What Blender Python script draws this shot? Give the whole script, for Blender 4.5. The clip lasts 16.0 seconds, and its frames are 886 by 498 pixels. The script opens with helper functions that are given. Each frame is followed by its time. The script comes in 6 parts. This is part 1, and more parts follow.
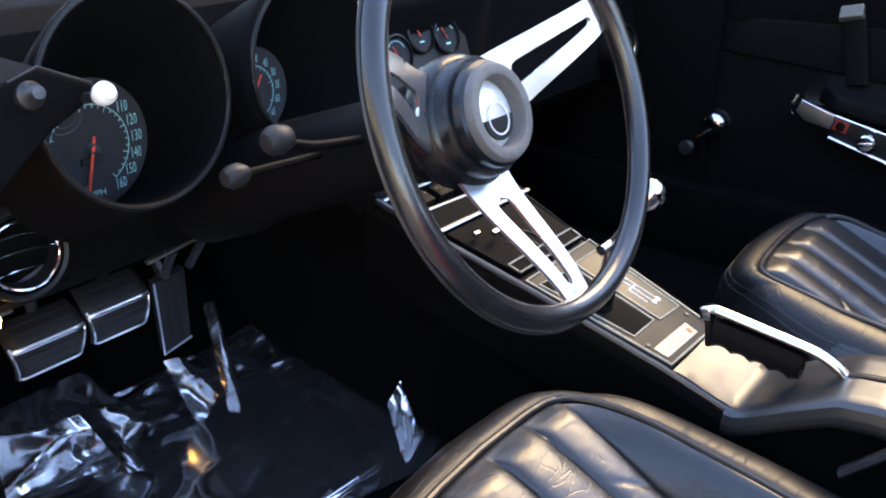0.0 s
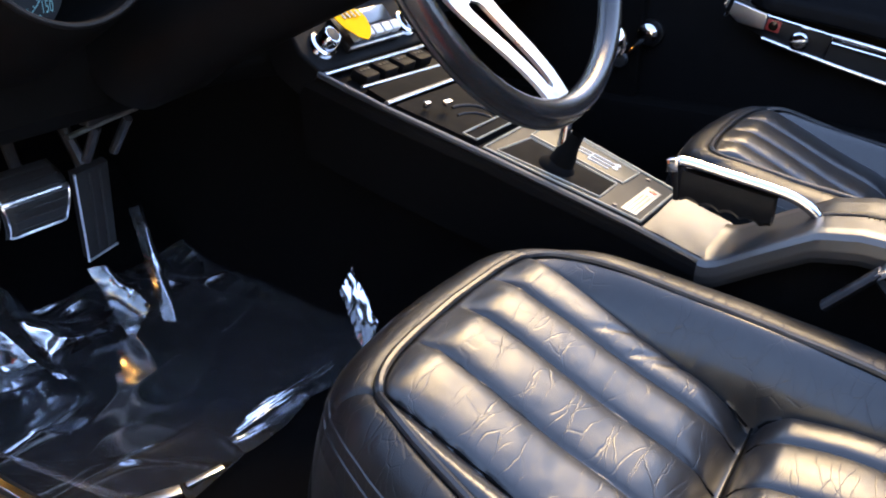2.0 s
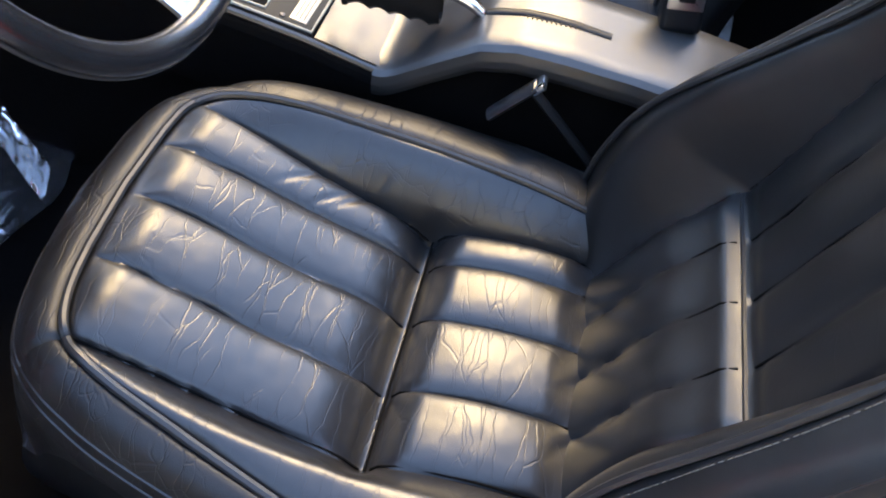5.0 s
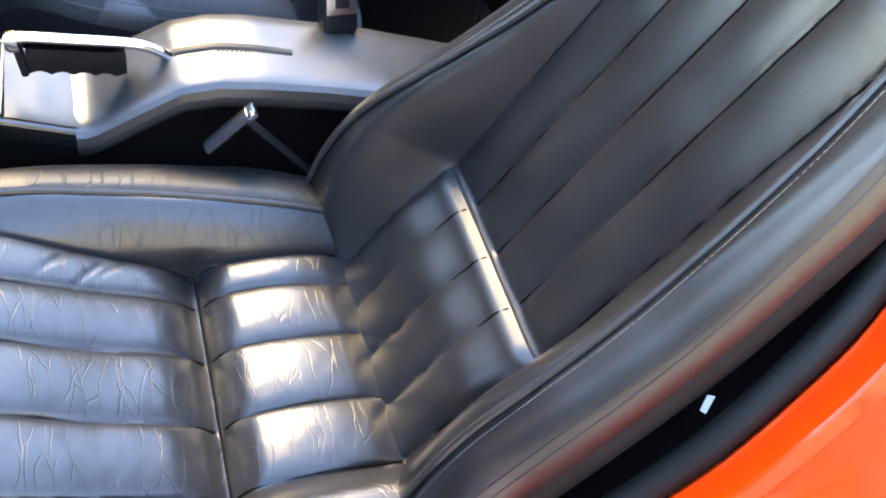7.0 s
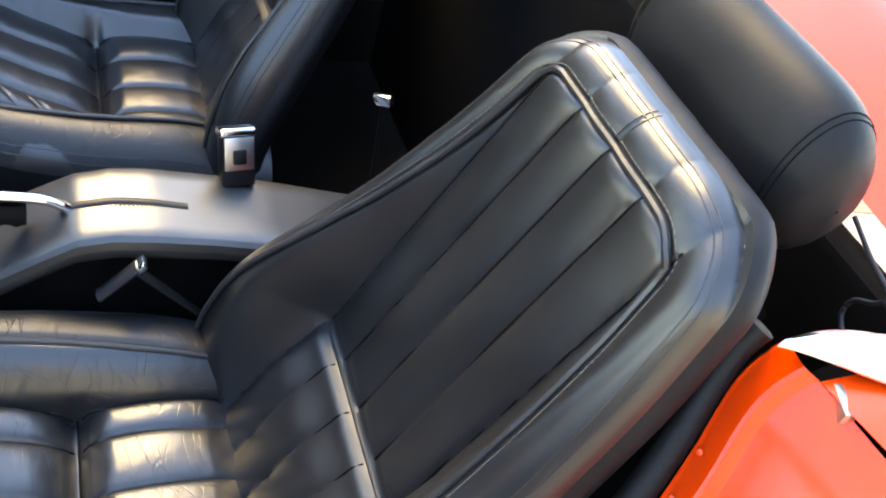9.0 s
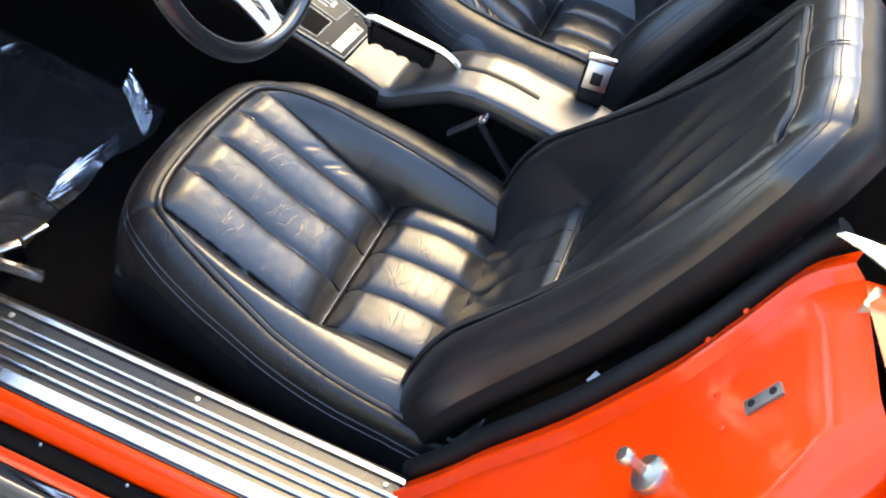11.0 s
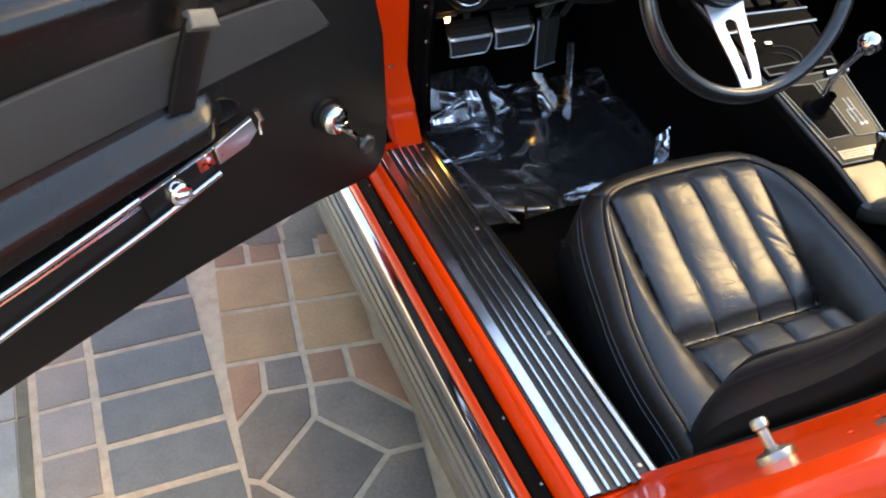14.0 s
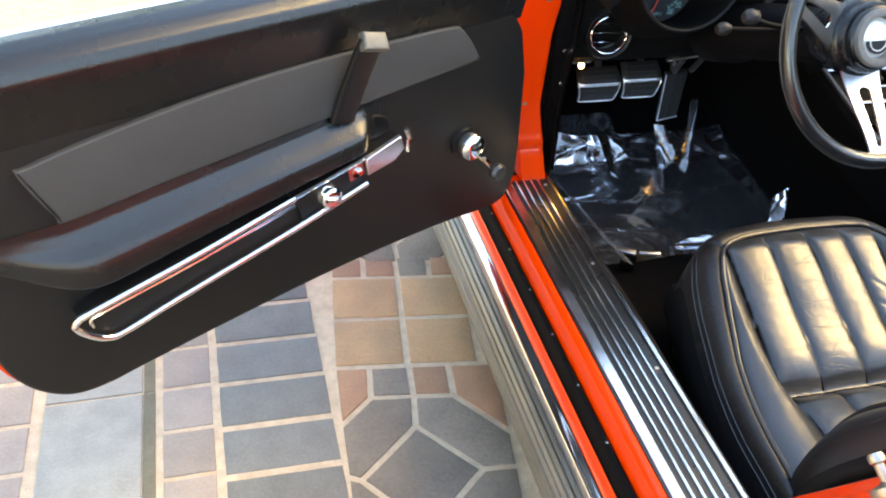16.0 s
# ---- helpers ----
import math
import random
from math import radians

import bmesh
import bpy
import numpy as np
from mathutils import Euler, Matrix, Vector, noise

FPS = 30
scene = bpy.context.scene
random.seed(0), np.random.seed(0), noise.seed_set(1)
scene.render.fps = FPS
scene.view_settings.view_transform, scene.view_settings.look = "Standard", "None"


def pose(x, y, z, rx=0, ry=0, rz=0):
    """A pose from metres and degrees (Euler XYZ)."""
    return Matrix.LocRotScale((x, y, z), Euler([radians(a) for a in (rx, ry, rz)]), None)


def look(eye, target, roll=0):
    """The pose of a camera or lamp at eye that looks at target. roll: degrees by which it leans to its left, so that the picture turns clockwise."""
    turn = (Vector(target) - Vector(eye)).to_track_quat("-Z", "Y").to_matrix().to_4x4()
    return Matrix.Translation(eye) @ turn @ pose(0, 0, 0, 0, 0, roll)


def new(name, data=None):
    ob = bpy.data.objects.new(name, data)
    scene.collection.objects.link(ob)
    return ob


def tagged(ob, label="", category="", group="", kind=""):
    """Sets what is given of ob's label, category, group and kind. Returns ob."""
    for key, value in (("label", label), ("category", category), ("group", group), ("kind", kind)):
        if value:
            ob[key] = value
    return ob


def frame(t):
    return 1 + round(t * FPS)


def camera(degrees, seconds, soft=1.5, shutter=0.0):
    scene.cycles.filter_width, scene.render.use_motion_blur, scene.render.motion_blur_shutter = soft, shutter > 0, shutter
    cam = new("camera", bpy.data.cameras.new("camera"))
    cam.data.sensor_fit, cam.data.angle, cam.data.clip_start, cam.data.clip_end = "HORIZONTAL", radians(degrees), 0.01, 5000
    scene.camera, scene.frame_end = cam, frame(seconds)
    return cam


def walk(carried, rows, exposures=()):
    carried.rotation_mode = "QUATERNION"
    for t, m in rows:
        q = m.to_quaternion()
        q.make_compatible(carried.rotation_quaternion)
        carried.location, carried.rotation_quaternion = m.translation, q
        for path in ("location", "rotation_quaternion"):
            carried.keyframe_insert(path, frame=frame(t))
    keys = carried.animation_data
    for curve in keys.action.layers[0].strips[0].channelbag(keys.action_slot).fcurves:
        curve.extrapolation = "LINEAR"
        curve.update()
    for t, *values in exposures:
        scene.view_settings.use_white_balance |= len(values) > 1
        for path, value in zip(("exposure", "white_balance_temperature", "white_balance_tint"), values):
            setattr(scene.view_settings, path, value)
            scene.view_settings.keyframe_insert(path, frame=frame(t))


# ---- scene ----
cam = camera(53.61, 16.0, soft=2.0)
PATH = [
    (0, pose(-0.2765, 0.0596, 0.9930, 65.601, -0.737, -52.739)),
    (0.5, pose(-0.3014, 0.0736, 0.9319, 68.422, -0.083, -54.793)),
    (1, pose(-0.3035, 0.0755, 0.8774, 70.233, 0.636, -55.672)),
    (1.5, pose(-0.3156, 0.0841, 0.8268, 70.580, 0.147, -57.349)),
    (2, pose(-0.3056, 0.0985, 0.8243, 65.491, -0.707, -58.938)),
    (2.5, pose(-0.2875, 0.1124, 0.8565, 59.633, -1.272, -60.756)),
    (3, pose(-0.2577, 0.1270, 0.9055, 53.983, -0.639, -63.899)),
    (3.5, pose(-0.2235, 0.1347, 0.9106, 50.039, -0.052, -68.112)),
    (4, pose(-0.1856, 0.1106, 0.9536, 46.156, -0.310, -71.162)),
    (4.2, pose(-0.1719, 0.1039, 0.9692, 45.227, -0.950, -72.462)),
    (6.3, pose(-0.1623, 0.2022, 1.0711, 37.661, -10.316, -94.449)),
    (6.5, pose(-0.1696, 0.2324, 1.0808, 38.382, -10.957, -98.874)),
    (7, pose(-0.1821, 0.2812, 1.1339, 40.910, -12.277, -107.709)),
    (7.5, pose(-0.1815, 0.2644, 1.1755, 44.341, -13.213, -111.787)),
    (8, pose(-0.1683, 0.2363, 1.2163, 47.786, -14.496, -114.786)),
    (8.2, pose(-0.1583, 0.2357, 1.2344, 48.403, -15.071, -116.167)),
    (10.3, pose(-0.4070, 0.0733, 1.2706, 43.223, -12.783, -81.399)),
    (10.5, pose(-0.4421, 0.0499, 1.2808, 42.725, -12.485, -77.907)),
    (11, pose(-0.5228, -0.0518, 1.2875, 43.115, -11.077, -69.059)),
    (11.5, pose(-0.5900, -0.1498, 1.2997, 43.663, -10.196, -61.180)),
    (12, pose(-0.6283, -0.2162, 1.3136, 43.799, -8.886, -53.999)),
    (12.5, pose(-0.6330, -0.2614, 1.3186, 44.013, -7.179, -46.618)),
    (13, pose(-0.5928, -0.3250, 1.2981, 45.578, -4.771, -37.827)),
    (13.5, pose(-0.5519, -0.4244, 1.2731, 48.144, -2.808, -29.265)),
    (14, pose(-0.5381, -0.4934, 1.2796, 49.551, -2.318, -22.387)),
    (14.5, pose(-0.5461, -0.5397, 1.2867, 51.077, -2.649, -16.639)),
    (15, pose(-0.5562, -0.5618, 1.2898, 52.437, -3.589, -12.291)),
    (15.5, pose(-0.5806, -0.5681, 1.2927, 52.738, -4.120, -10.833)),
    (16, pose(-0.6322, -0.5523, 1.2974, 52.116, -3.996, -14.358)),
]
EXPOSURES = [
    (0, 2.80, 7900, 17), (1.5, 2.78, 7850, 17), (3.0, 2.82, 7800, 16), (4.2, 2.45, 7800, 15), (6.3, 4.05, 7700, 13), (7.2, 4.05, 7900, 13), (8.2, 3.45, 8500, 11),
    (10.3, 3.4, 8100, 10), (11.5, 2.63, 8050, 12), (13, 1.8, 9000, 13), (14.0, 2.32, 9200, 11), (16, 2.95, 9500, 9),
]


walk(cam, PATH, EXPOSURES)

# ---- world and light ----
world = bpy.data.worlds.new("world")
scene.world = world
world.use_nodes = True
wn = world.node_tree
sky = wn.nodes.new("ShaderNodeTexSky")
sky.sky_type = "NISHITA"
sky.sun_disc = False
SUN_DIR = Vector((0.70, 0.10, 0.70)).normalized()
sky.sun_elevation = math.asin(SUN_DIR.z)
sky.sun_rotation = math.atan2(SUN_DIR.x, SUN_DIR.y)
sky.air_density, sky.dust_density, sky.ozone_density = 1.0, 0.1, 3.5
wn.links.new(sky.outputs[0], wn.nodes["Background"].inputs[0])
wn.nodes["Background"].inputs[1].default_value = 0.20
sun = new("sun", bpy.data.lights.new("sun", "SUN"))
sun.data.energy, sun.data.angle, sun.data.color = 0.96, radians(32), (1.0, 0.77, 0.36)
sun.matrix_world = look(SUN_DIR * 20, (0, 0, 0))


# ---- materials ----
def nodes_of(m):
    return m.node_tree.nodes, m.node_tree.links


def material(name, color, rough=0.5, metal=0.0, spec=0.5, vary=0.15, scale=30.0, bump=0.0, bump_scale=200.0,
             coat=0.0, rough_vary=0.1, wrinkle=0.0, per_object=0.0, wear=None):
    """A procedural surface: two scales of colour noise, fine relief, and roughness that varies."""
    m = bpy.data.materials.new(name)
    m.use_nodes = True
    n, l = nodes_of(m)
    b = n["Principled BSDF"]
    b.inputs["Metallic"].default_value = metal
    b.inputs["Specular IOR Level"].default_value = spec
    b.inputs["Coat Weight"].default_value = coat
    b.inputs["Coat Roughness"].default_value = 0.08
    co = n.new("ShaderNodeTexCoord")
    big, fine = n.new("ShaderNodeTexNoise"), n.new("ShaderNodeTexNoise")
    for t, s in ((big, scale), (fine, scale * 9)):
        t.inputs["Scale"].default_value = s
        t.inputs["Detail"].default_value = 5
        l.new(co.outputs["Object"], t.inputs["Vector"])
    mix = n.new("ShaderNodeMix")
    mix.data_type = "FLOAT"
    mix.inputs[0].default_value = 0.45
    l.new(big.outputs[0], mix.inputs[2])
    l.new(fine.outputs[0], mix.inputs[3])
    ramp = n.new("ShaderNodeValToRGB")
    c = Vector(color[:3])
    lo, hi = c * (1 - vary), c * (1 + vary)
    ramp.color_ramp.elements[0].position, ramp.color_ramp.elements[1].position = 0.3, 0.7
    ramp.color_ramp.elements[0].color = (*lo, 1)
    ramp.color_ramp.elements[1].color = (*hi, 1)
    l.new(mix.outputs[0], ramp.inputs[0])
    out = ramp.outputs[0]
    if per_object:
        info, hsv, mr = n.new("ShaderNodeObjectInfo"), n.new("ShaderNodeHueSaturation"), n.new("ShaderNodeMapRange")
        mr.inputs[3].default_value, mr.inputs[4].default_value = 1 - per_object, 1 + per_object
        l.new(info.outputs["Random"], mr.inputs[0])
        l.new(mr.outputs[0], hsv.inputs["Value"])
        l.new(out, hsv.inputs["Color"])
        out = hsv.outputs[0]
    if wear:
        wc, amount, wscale = wear
        wt, wr, wm = n.new("ShaderNodeTexNoise"), n.new("ShaderNodeValToRGB"), n.new("ShaderNodeMix")
        wt.inputs["Scale"].default_value, wt.inputs["Detail"].default_value = wscale, 8
        l.new(co.outputs["Object"], wt.inputs["Vector"])
        wr.color_ramp.elements[0].position, wr.color_ramp.elements[1].position = 1 - amount - 0.06, 1 - amount + 0.06
        l.new(wt.outputs[0], wr.inputs[0])
        wm.data_type = "RGBA"
        l.new(wr.outputs[0], wm.inputs[0])
        l.new(out, wm.inputs[6])
        wm.inputs[7].default_value = (*wc, 1)
        out = wm.outputs[2]
    l.new(out, b.inputs["Base Color"])
    rr = n.new("ShaderNodeMapRange")
    rr.inputs[3].default_value, rr.inputs[4].default_value = max(rough - rough_vary, 0.02), min(rough + rough_vary, 1)
    l.new(big.outputs[0], rr.inputs[0])
    l.new(rr.outputs[0], b.inputs["Roughness"])
    last = None
    if bump:
        bn, bp = n.new("ShaderNodeTexNoise"), n.new("ShaderNodeBump")
        bn.inputs["Scale"].default_value, bn.inputs["Detail"].default_value = bump_scale, 4
        l.new(co.outputs["Object"], bn.inputs["Vector"])
        bp.inputs["Strength"].default_value, bp.inputs["Distance"].default_value = bump, 0.002
        l.new(bn.outputs[0], bp.inputs["Height"])
        last = bp
    if wrinkle:
        # creases: thin edges of long warped cells at two sizes, each kept in some places only
        warp, add = n.new("ShaderNodeTexNoise"), n.new("ShaderNodeMix")
        warp.inputs["Scale"].default_value, warp.inputs["Detail"].default_value = 16, 3
        l.new(co.outputs["Object"], warp.inputs["Vector"])
        add.data_type = "RGBA"
        add.inputs[0].default_value = 0.022
        l.new(co.outputs["Object"], add.inputs[6])
        l.new(warp.outputs[1], add.inputs[7])
        for size, stretch, turn, width, share in ((24, (0.30, 1.9, 1.0), 0.75, 0.018, 0.44), (26, (0.32, 1.8, 1.0), -0.35, 0.018, 0.46)):
            vor, wr, thin, keep, mul, bp, mp = (n.new("ShaderNodeTexVoronoi"), n.new("ShaderNodeMapRange"), n.new("ShaderNodeTexNoise"), n.new("ShaderNodeMapRange"),
                                                n.new("ShaderNodeMath"), n.new("ShaderNodeBump"), n.new("ShaderNodeMapping"))
            vor.feature = "DISTANCE_TO_EDGE"
            vor.inputs["Scale"].default_value = size
            mp.inputs["Rotation"].default_value = (0.1, 0.15, turn)
            mp.inputs["Scale"].default_value = stretch
            l.new(add.outputs[2], mp.inputs["Vector"])
            l.new(mp.outputs[0], vor.inputs["Vector"])
            wr.inputs[1].default_value, wr.inputs[2].default_value = 0.0, width
            l.new(vor.outputs["Distance"], wr.inputs[0])
            thin.inputs["Scale"].default_value, thin.inputs["Detail"].default_value = size * 0.5, 2
            l.new(co.outputs["Object"], thin.inputs["Vector"])
            keep.inputs[1].default_value, keep.inputs[2].default_value = share + 0.05, share - 0.05
            l.new(thin.outputs[0], keep.inputs[0])
            mul.operation = "MAXIMUM"
            l.new(wr.outputs[0], mul.inputs[0])
            l.new(keep.outputs[0], mul.inputs[1])
            bp.inputs["Strength"].default_value, bp.inputs["Distance"].default_value = wrinkle, 0.0009
            l.new(mul.outputs[0], bp.inputs["Height"])
            if last:
                l.new(last.outputs[0], bp.inputs["Normal"])
            last = bp
    if last:
        l.new(last.outputs[0], b.inputs["Normal"])
    return m


LEATHER = material("black_leather", (0.010, 0.010, 0.011), 0.33, spec=0.75, vary=0.3, scale=12, bump=0.06, bump_scale=1100, wrinkle=0.24, rough_vary=0.06)
BACK_LEATHER = material("black_back_leather", (0.010, 0.010, 0.0105), 0.33, spec=0.7, vary=0.3, scale=12, bump=0.06, bump_scale=1100, wrinkle=0.06, rough_vary=0.06)
BORDER_LEATHER = material("black_border_leather", (0.009, 0.009, 0.0095), 0.42, spec=0.40, vary=0.35, scale=14, bump=0.12, bump_scale=900, wrinkle=0.40, rough_vary=0.10)
SIDE_VINYL = material("black_vinyl", (0.008, 0.008, 0.0085), 0.52, spec=0.16, vary=0.3, scale=15, bump=0.15, bump_scale=900)
SEAM = material("dark_seam_thread", (0.0015, 0.0015, 0.0016), 0.8, spec=0.1, vary=0.3, scale=60)
GLOSS_BLACK = material("gloss_black_rubber", (0.006, 0.0065, 0.008), 0.26, spec=0.4, vary=0.2, scale=30, bump=0.05, bump_scale=600)
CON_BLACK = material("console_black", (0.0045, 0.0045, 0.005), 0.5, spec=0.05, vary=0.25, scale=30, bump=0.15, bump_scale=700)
THREAD = material("pale_thread", (0.10, 0.095, 0.085), 0.7, vary=0.2, scale=80)
PIPING = material("dark_piping", (0.02, 0.02, 0.021), 0.35, vary=0.3, scale=40)
PLASTIC = material("black_plastic", (0.0055, 0.0055, 0.006), 0.4, spec=0.25, vary=0.2, scale=25, bump=0.2, bump_scale=600)
CRACKLE = material("black_crackle", (0.004, 0.004, 0.0042), 0.7, spec=0.04, vary=0.2, scale=25, bump=0.4, bump_scale=700)
CONSOLE = material("worn_console_vinyl", (0.02, 0.02, 0.02), 0.33, spec=0.8, vary=0.3, scale=14, bump=0.10, bump_scale=900, rough_vary=0.08)
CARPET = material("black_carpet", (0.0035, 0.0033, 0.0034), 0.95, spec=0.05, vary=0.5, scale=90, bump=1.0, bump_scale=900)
RUBBER = material("black_rubber", (0.006, 0.006, 0.006), 0.6, spec=0.25, vary=0.3, scale=40, bump=0.2)
PEDAL = material("pedal_rubber", (0.014, 0.014, 0.015), 0.5, spec=0.3, vary=0.3, scale=60, bump=0.2)
PAINT = material("orange_red_paint", (0.80, 0.041, 0.0025), 0.30, spec=0.16, vary=0.05, scale=6, coat=0.4, rough_vary=0.06, bump=0.02, bump_scale=60)
CHROME = material("chrome", (0.75, 0.75, 0.76), 0.1, metal=1.0, vary=0.06, scale=30, rough_vary=0.06)
BRUSHED = material("brushed_steel", (0.62, 0.62, 0.63), 0.3, metal=1.0, vary=0.08, scale=60, rough_vary=0.08)
ALU = material("bright_aluminium", (0.66, 0.66, 0.66), 0.2, metal=1.0, vary=0.1, scale=20, rough_vary=0.1)
DULL_ALU = material("dull_aluminium", (0.20, 0.185, 0.160), 0.45, metal=0.75, vary=0.15, scale=25, rough_vary=0.12)
PLATE_BLACK = material("black_plate_groove", (0.010, 0.010, 0.010), 0.3, vary=0.2, scale=30)
DARK_METAL = material("dark_metal", (0.06, 0.06, 0.065), 0.4, metal=0.8, vary=0.3, scale=40)
ZINC = material("zinc_steel", (0.45, 0.43, 0.38), 0.35, metal=1.0, vary=0.25, scale=120)
PLATE = material("grey_console_plate", (0.026, 0.025, 0.022), 0.42, spec=0.12, vary=0.12, scale=40)
DIAL = material("dial_face", (0.02, 0.02, 0.022), 0.6, vary=0.2, scale=60)
DIAL_INK = material("dial_pale_ink", (0.3, 0.62, 0.6), 0.6, vary=0.05)
WHITE_INK = material("white_ink", (0.7, 0.7, 0.68), 0.6, vary=0.05)
NEEDLE = material("red_needle", (0.8, 0.06, 0.03), 0.5, vary=0.05)
YELLOW = material("yellow_tag", (0.85, 0.42, 0.01), 0.8, spec=0.05, vary=0.06, scale=80)
PAD_GREY = material("grey_door_pad", (0.035, 0.034, 0.034), 0.6, spec=0.3, vary=0.12, scale=20, bump=0.25, bump_scale=700)
DOOR_VINYL = material("door_vinyl", (0.0055, 0.0050, 0.0048), 0.5, spec=0.3, vary=0.15, scale=12, bump=0.25, bump_scale=600, rough_vary=0.06)
ARM_VINYL = material("padded_door_vinyl", (0.0055, 0.0052, 0.0052), 0.27, spec=0.45, vary=0.15, scale=12, bump=0.12, bump_scale=900, rough_vary=0.06)
GROUT = material("pale_grout", (0.50, 0.385, 0.27), 0.9, spec=0.2, vary=0.25, scale=40, bump=0.5, bump_scale=300)
BLUE_STONE = material("blue_grey_paver", (0.130, 0.130, 0.120), 0.75, vary=0.25, scale=18, bump=0.5, bump_scale=160, per_object=0.15)
TAN_STONE = material("tan_paver", (0.37, 0.212, 0.108), 0.75, vary=0.25, scale=14, bump=0.5, bump_scale=160, per_object=0.12)
PINK_STONE = material("pinkish_grey_paver", (0.26, 0.213, 0.178), 0.75, vary=0.2, scale=18, bump=0.5, bump_scale=160, per_object=0.15)
BROWN_STONE = material("brown_grey_paver", (0.165, 0.131, 0.102), 0.75, vary=0.3, scale=14, bump=0.5, bump_scale=160, per_object=0.15)
RUST_STONE = material("reddish_paver", (0.33, 0.172, 0.10), 0.75, vary=0.22, scale=16, bump=0.5, bump_scale=160, per_object=0.12)
MORTAR = material("olive_mortar", (0.15, 0.135, 0.095), 0.9, spec=0.2, vary=0.25, scale=30, bump=0.5, bump_scale=240)
EDGING = material("pale_edging", (0.30, 0.29, 0.24), 0.45, vary=0.1, scale=60)
CONCRETE = material("pale_concrete", (0.27, 0.265, 0.235), 0.85, vary=0.2, scale=22, bump=0.6, bump_scale=220)


def clear_film():
    """Thin clear plastic: mostly see-through, with sharp reflections that grow at a slant."""
    m = bpy.data.materials.new("clear_plastic_film")
    m.use_nodes = True
    n, l = nodes_of(m)
    n.remove(n["Principled BSDF"])
    tr, gl, mix, fr, co, no, bp = (n.new("ShaderNodeBsdfTransparent"), n.new("ShaderNodeBsdfGlossy"), n.new("ShaderNodeMixShader"), n.new("ShaderNodeFresnel"),
                                   n.new("ShaderNodeTexCoord"), n.new("ShaderNodeTexNoise"), n.new("ShaderNodeBump"))
    tr.inputs[0].default_value = (0.86, 0.88, 0.90, 1)
    gl.inputs["Color"].default_value = (0.95, 0.97, 1.0, 1)
    gl.inputs["Roughness"].default_value = 0.13
    fr.inputs["IOR"].default_value = 2.3
    no.inputs["Scale"].default_value, no.inputs["Detail"].default_value = 14, 2
    bp.inputs["Strength"].default_value, bp.inputs["Distance"].default_value = 0.2, 0.01
    l.new(co.outputs["Object"], no.inputs["Vector"])
    l.new(no.outputs[0], bp.inputs["Height"])
    l.new(bp.outputs[0], gl.inputs["Normal"])
    l.new(bp.outputs[0], fr.inputs["Normal"])
    l.new(fr.outputs[0], mix.inputs[0])
    l.new(tr.outputs[0], mix.inputs[1])
    l.new(gl.outputs[0], mix.inputs[2])
    haze, di = n.new("ShaderNodeMixShader"), n.new("ShaderNodeBsdfDiffuse")
    di.inputs[0].default_value = (0.62, 0.66, 0.72, 1)
    haze.inputs[0].default_value = 0.03
    l.new(mix.outputs[0], haze.inputs[1])
    l.new(di.outputs[0], haze.inputs[2])
    l.new(haze.outputs[0], n["Material Output"].inputs[0])
    return m


FILM = clear_film()
RIM = material("worn_black_rim", (0.012, 0.012, 0.013), 0.17, spec=0.7, vary=0.3, scale=30, bump=0.12, bump_scale=700, rough_vary=0.1)


# ---- builders ----
def thing(name, loc, label, category, group="", kind=""):
    e = new(name)
    e.location = loc
    e["origin"] = tuple(loc)
    return tagged(e, label, category, group, kind)


def root_origin(ob):
    while ob.parent:
        ob = ob.parent
    return Vector(ob.location)


def part(name, geo, mat, parent, label="", smooth=True, kind=""):
    """One mesh object from (vertices, faces), given in world metres, under a thing or a part."""
    verts, faces = geo
    o = root_origin(parent) if parent else Vector()
    me = bpy.data.meshes.new(name)
    me.from_pydata([(Vector(v) - o)[:] for v in verts], [], faces)
    me.materials.append(mat)
    if smooth:
        me.polygons.foreach_set("use_smooth", [True] * len(me.polygons))
        me.set_sharp_from_angle(angle=radians(38))
    me.update()
    ob = new(name, me)
    if parent:
        ob.parent = parent
        ob.matrix_parent_inverse = Matrix()
    if label:
        ob["label"] = label
    if kind:
        ob["kind"] = kind
    return ob


def join(*geos):
    V, F = [], []
    for v, f in geos:
        k = len(V)
        V += [tuple(p) for p in v]
        F += [tuple(i + k for i in q) for q in f]
    return V, F


def moved(geo, m):
    return [tuple(m @ Vector(v)) for v in geo[0]], geo[1]


def grid(fn, nu, nv, wrap_u=False, wrap_v=False):
    """fn(u, v) with u, v in 0..1 gives a point."""
    V = [tuple(fn(i / (nu if wrap_u else nu - 1), j / (nv if wrap_v else nv - 1))) for i in range(nu) for j in range(nv)]
    F = []
    for i in range(nu if wrap_u else nu - 1):
        for j in range(nv if wrap_v else nv - 1):
            a, b = i * nv + j, ((i + 1) % nu) * nv + j
            c, d = ((i + 1) % nu) * nv + (j + 1) % nv, i * nv + (j + 1) % nv
            F.append((a, b, c, d))
    return V, F


def from_bm(bm):
    bm.verts.index_update()
    geo = [tuple(v.co) for v in bm.verts], [tuple(v.index for v in f.verts) for f in bm.faces]
    bm.free()
    return geo


def block(size, m=Matrix(), bevel=0.004, seg=2):
    """A box with rounded edges."""
    bm = bmesh.new()
    bmesh.ops.create_cube(bm, size=1)
    bmesh.ops.scale(bm, vec=size, verts=bm.verts)
    if bevel:
        bmesh.ops.bevel(bm, geom=bm.edges[:], offset=bevel, segments=seg, profile=0.6, affect="EDGES")
    bm.transform(m)
    return from_bm(bm)


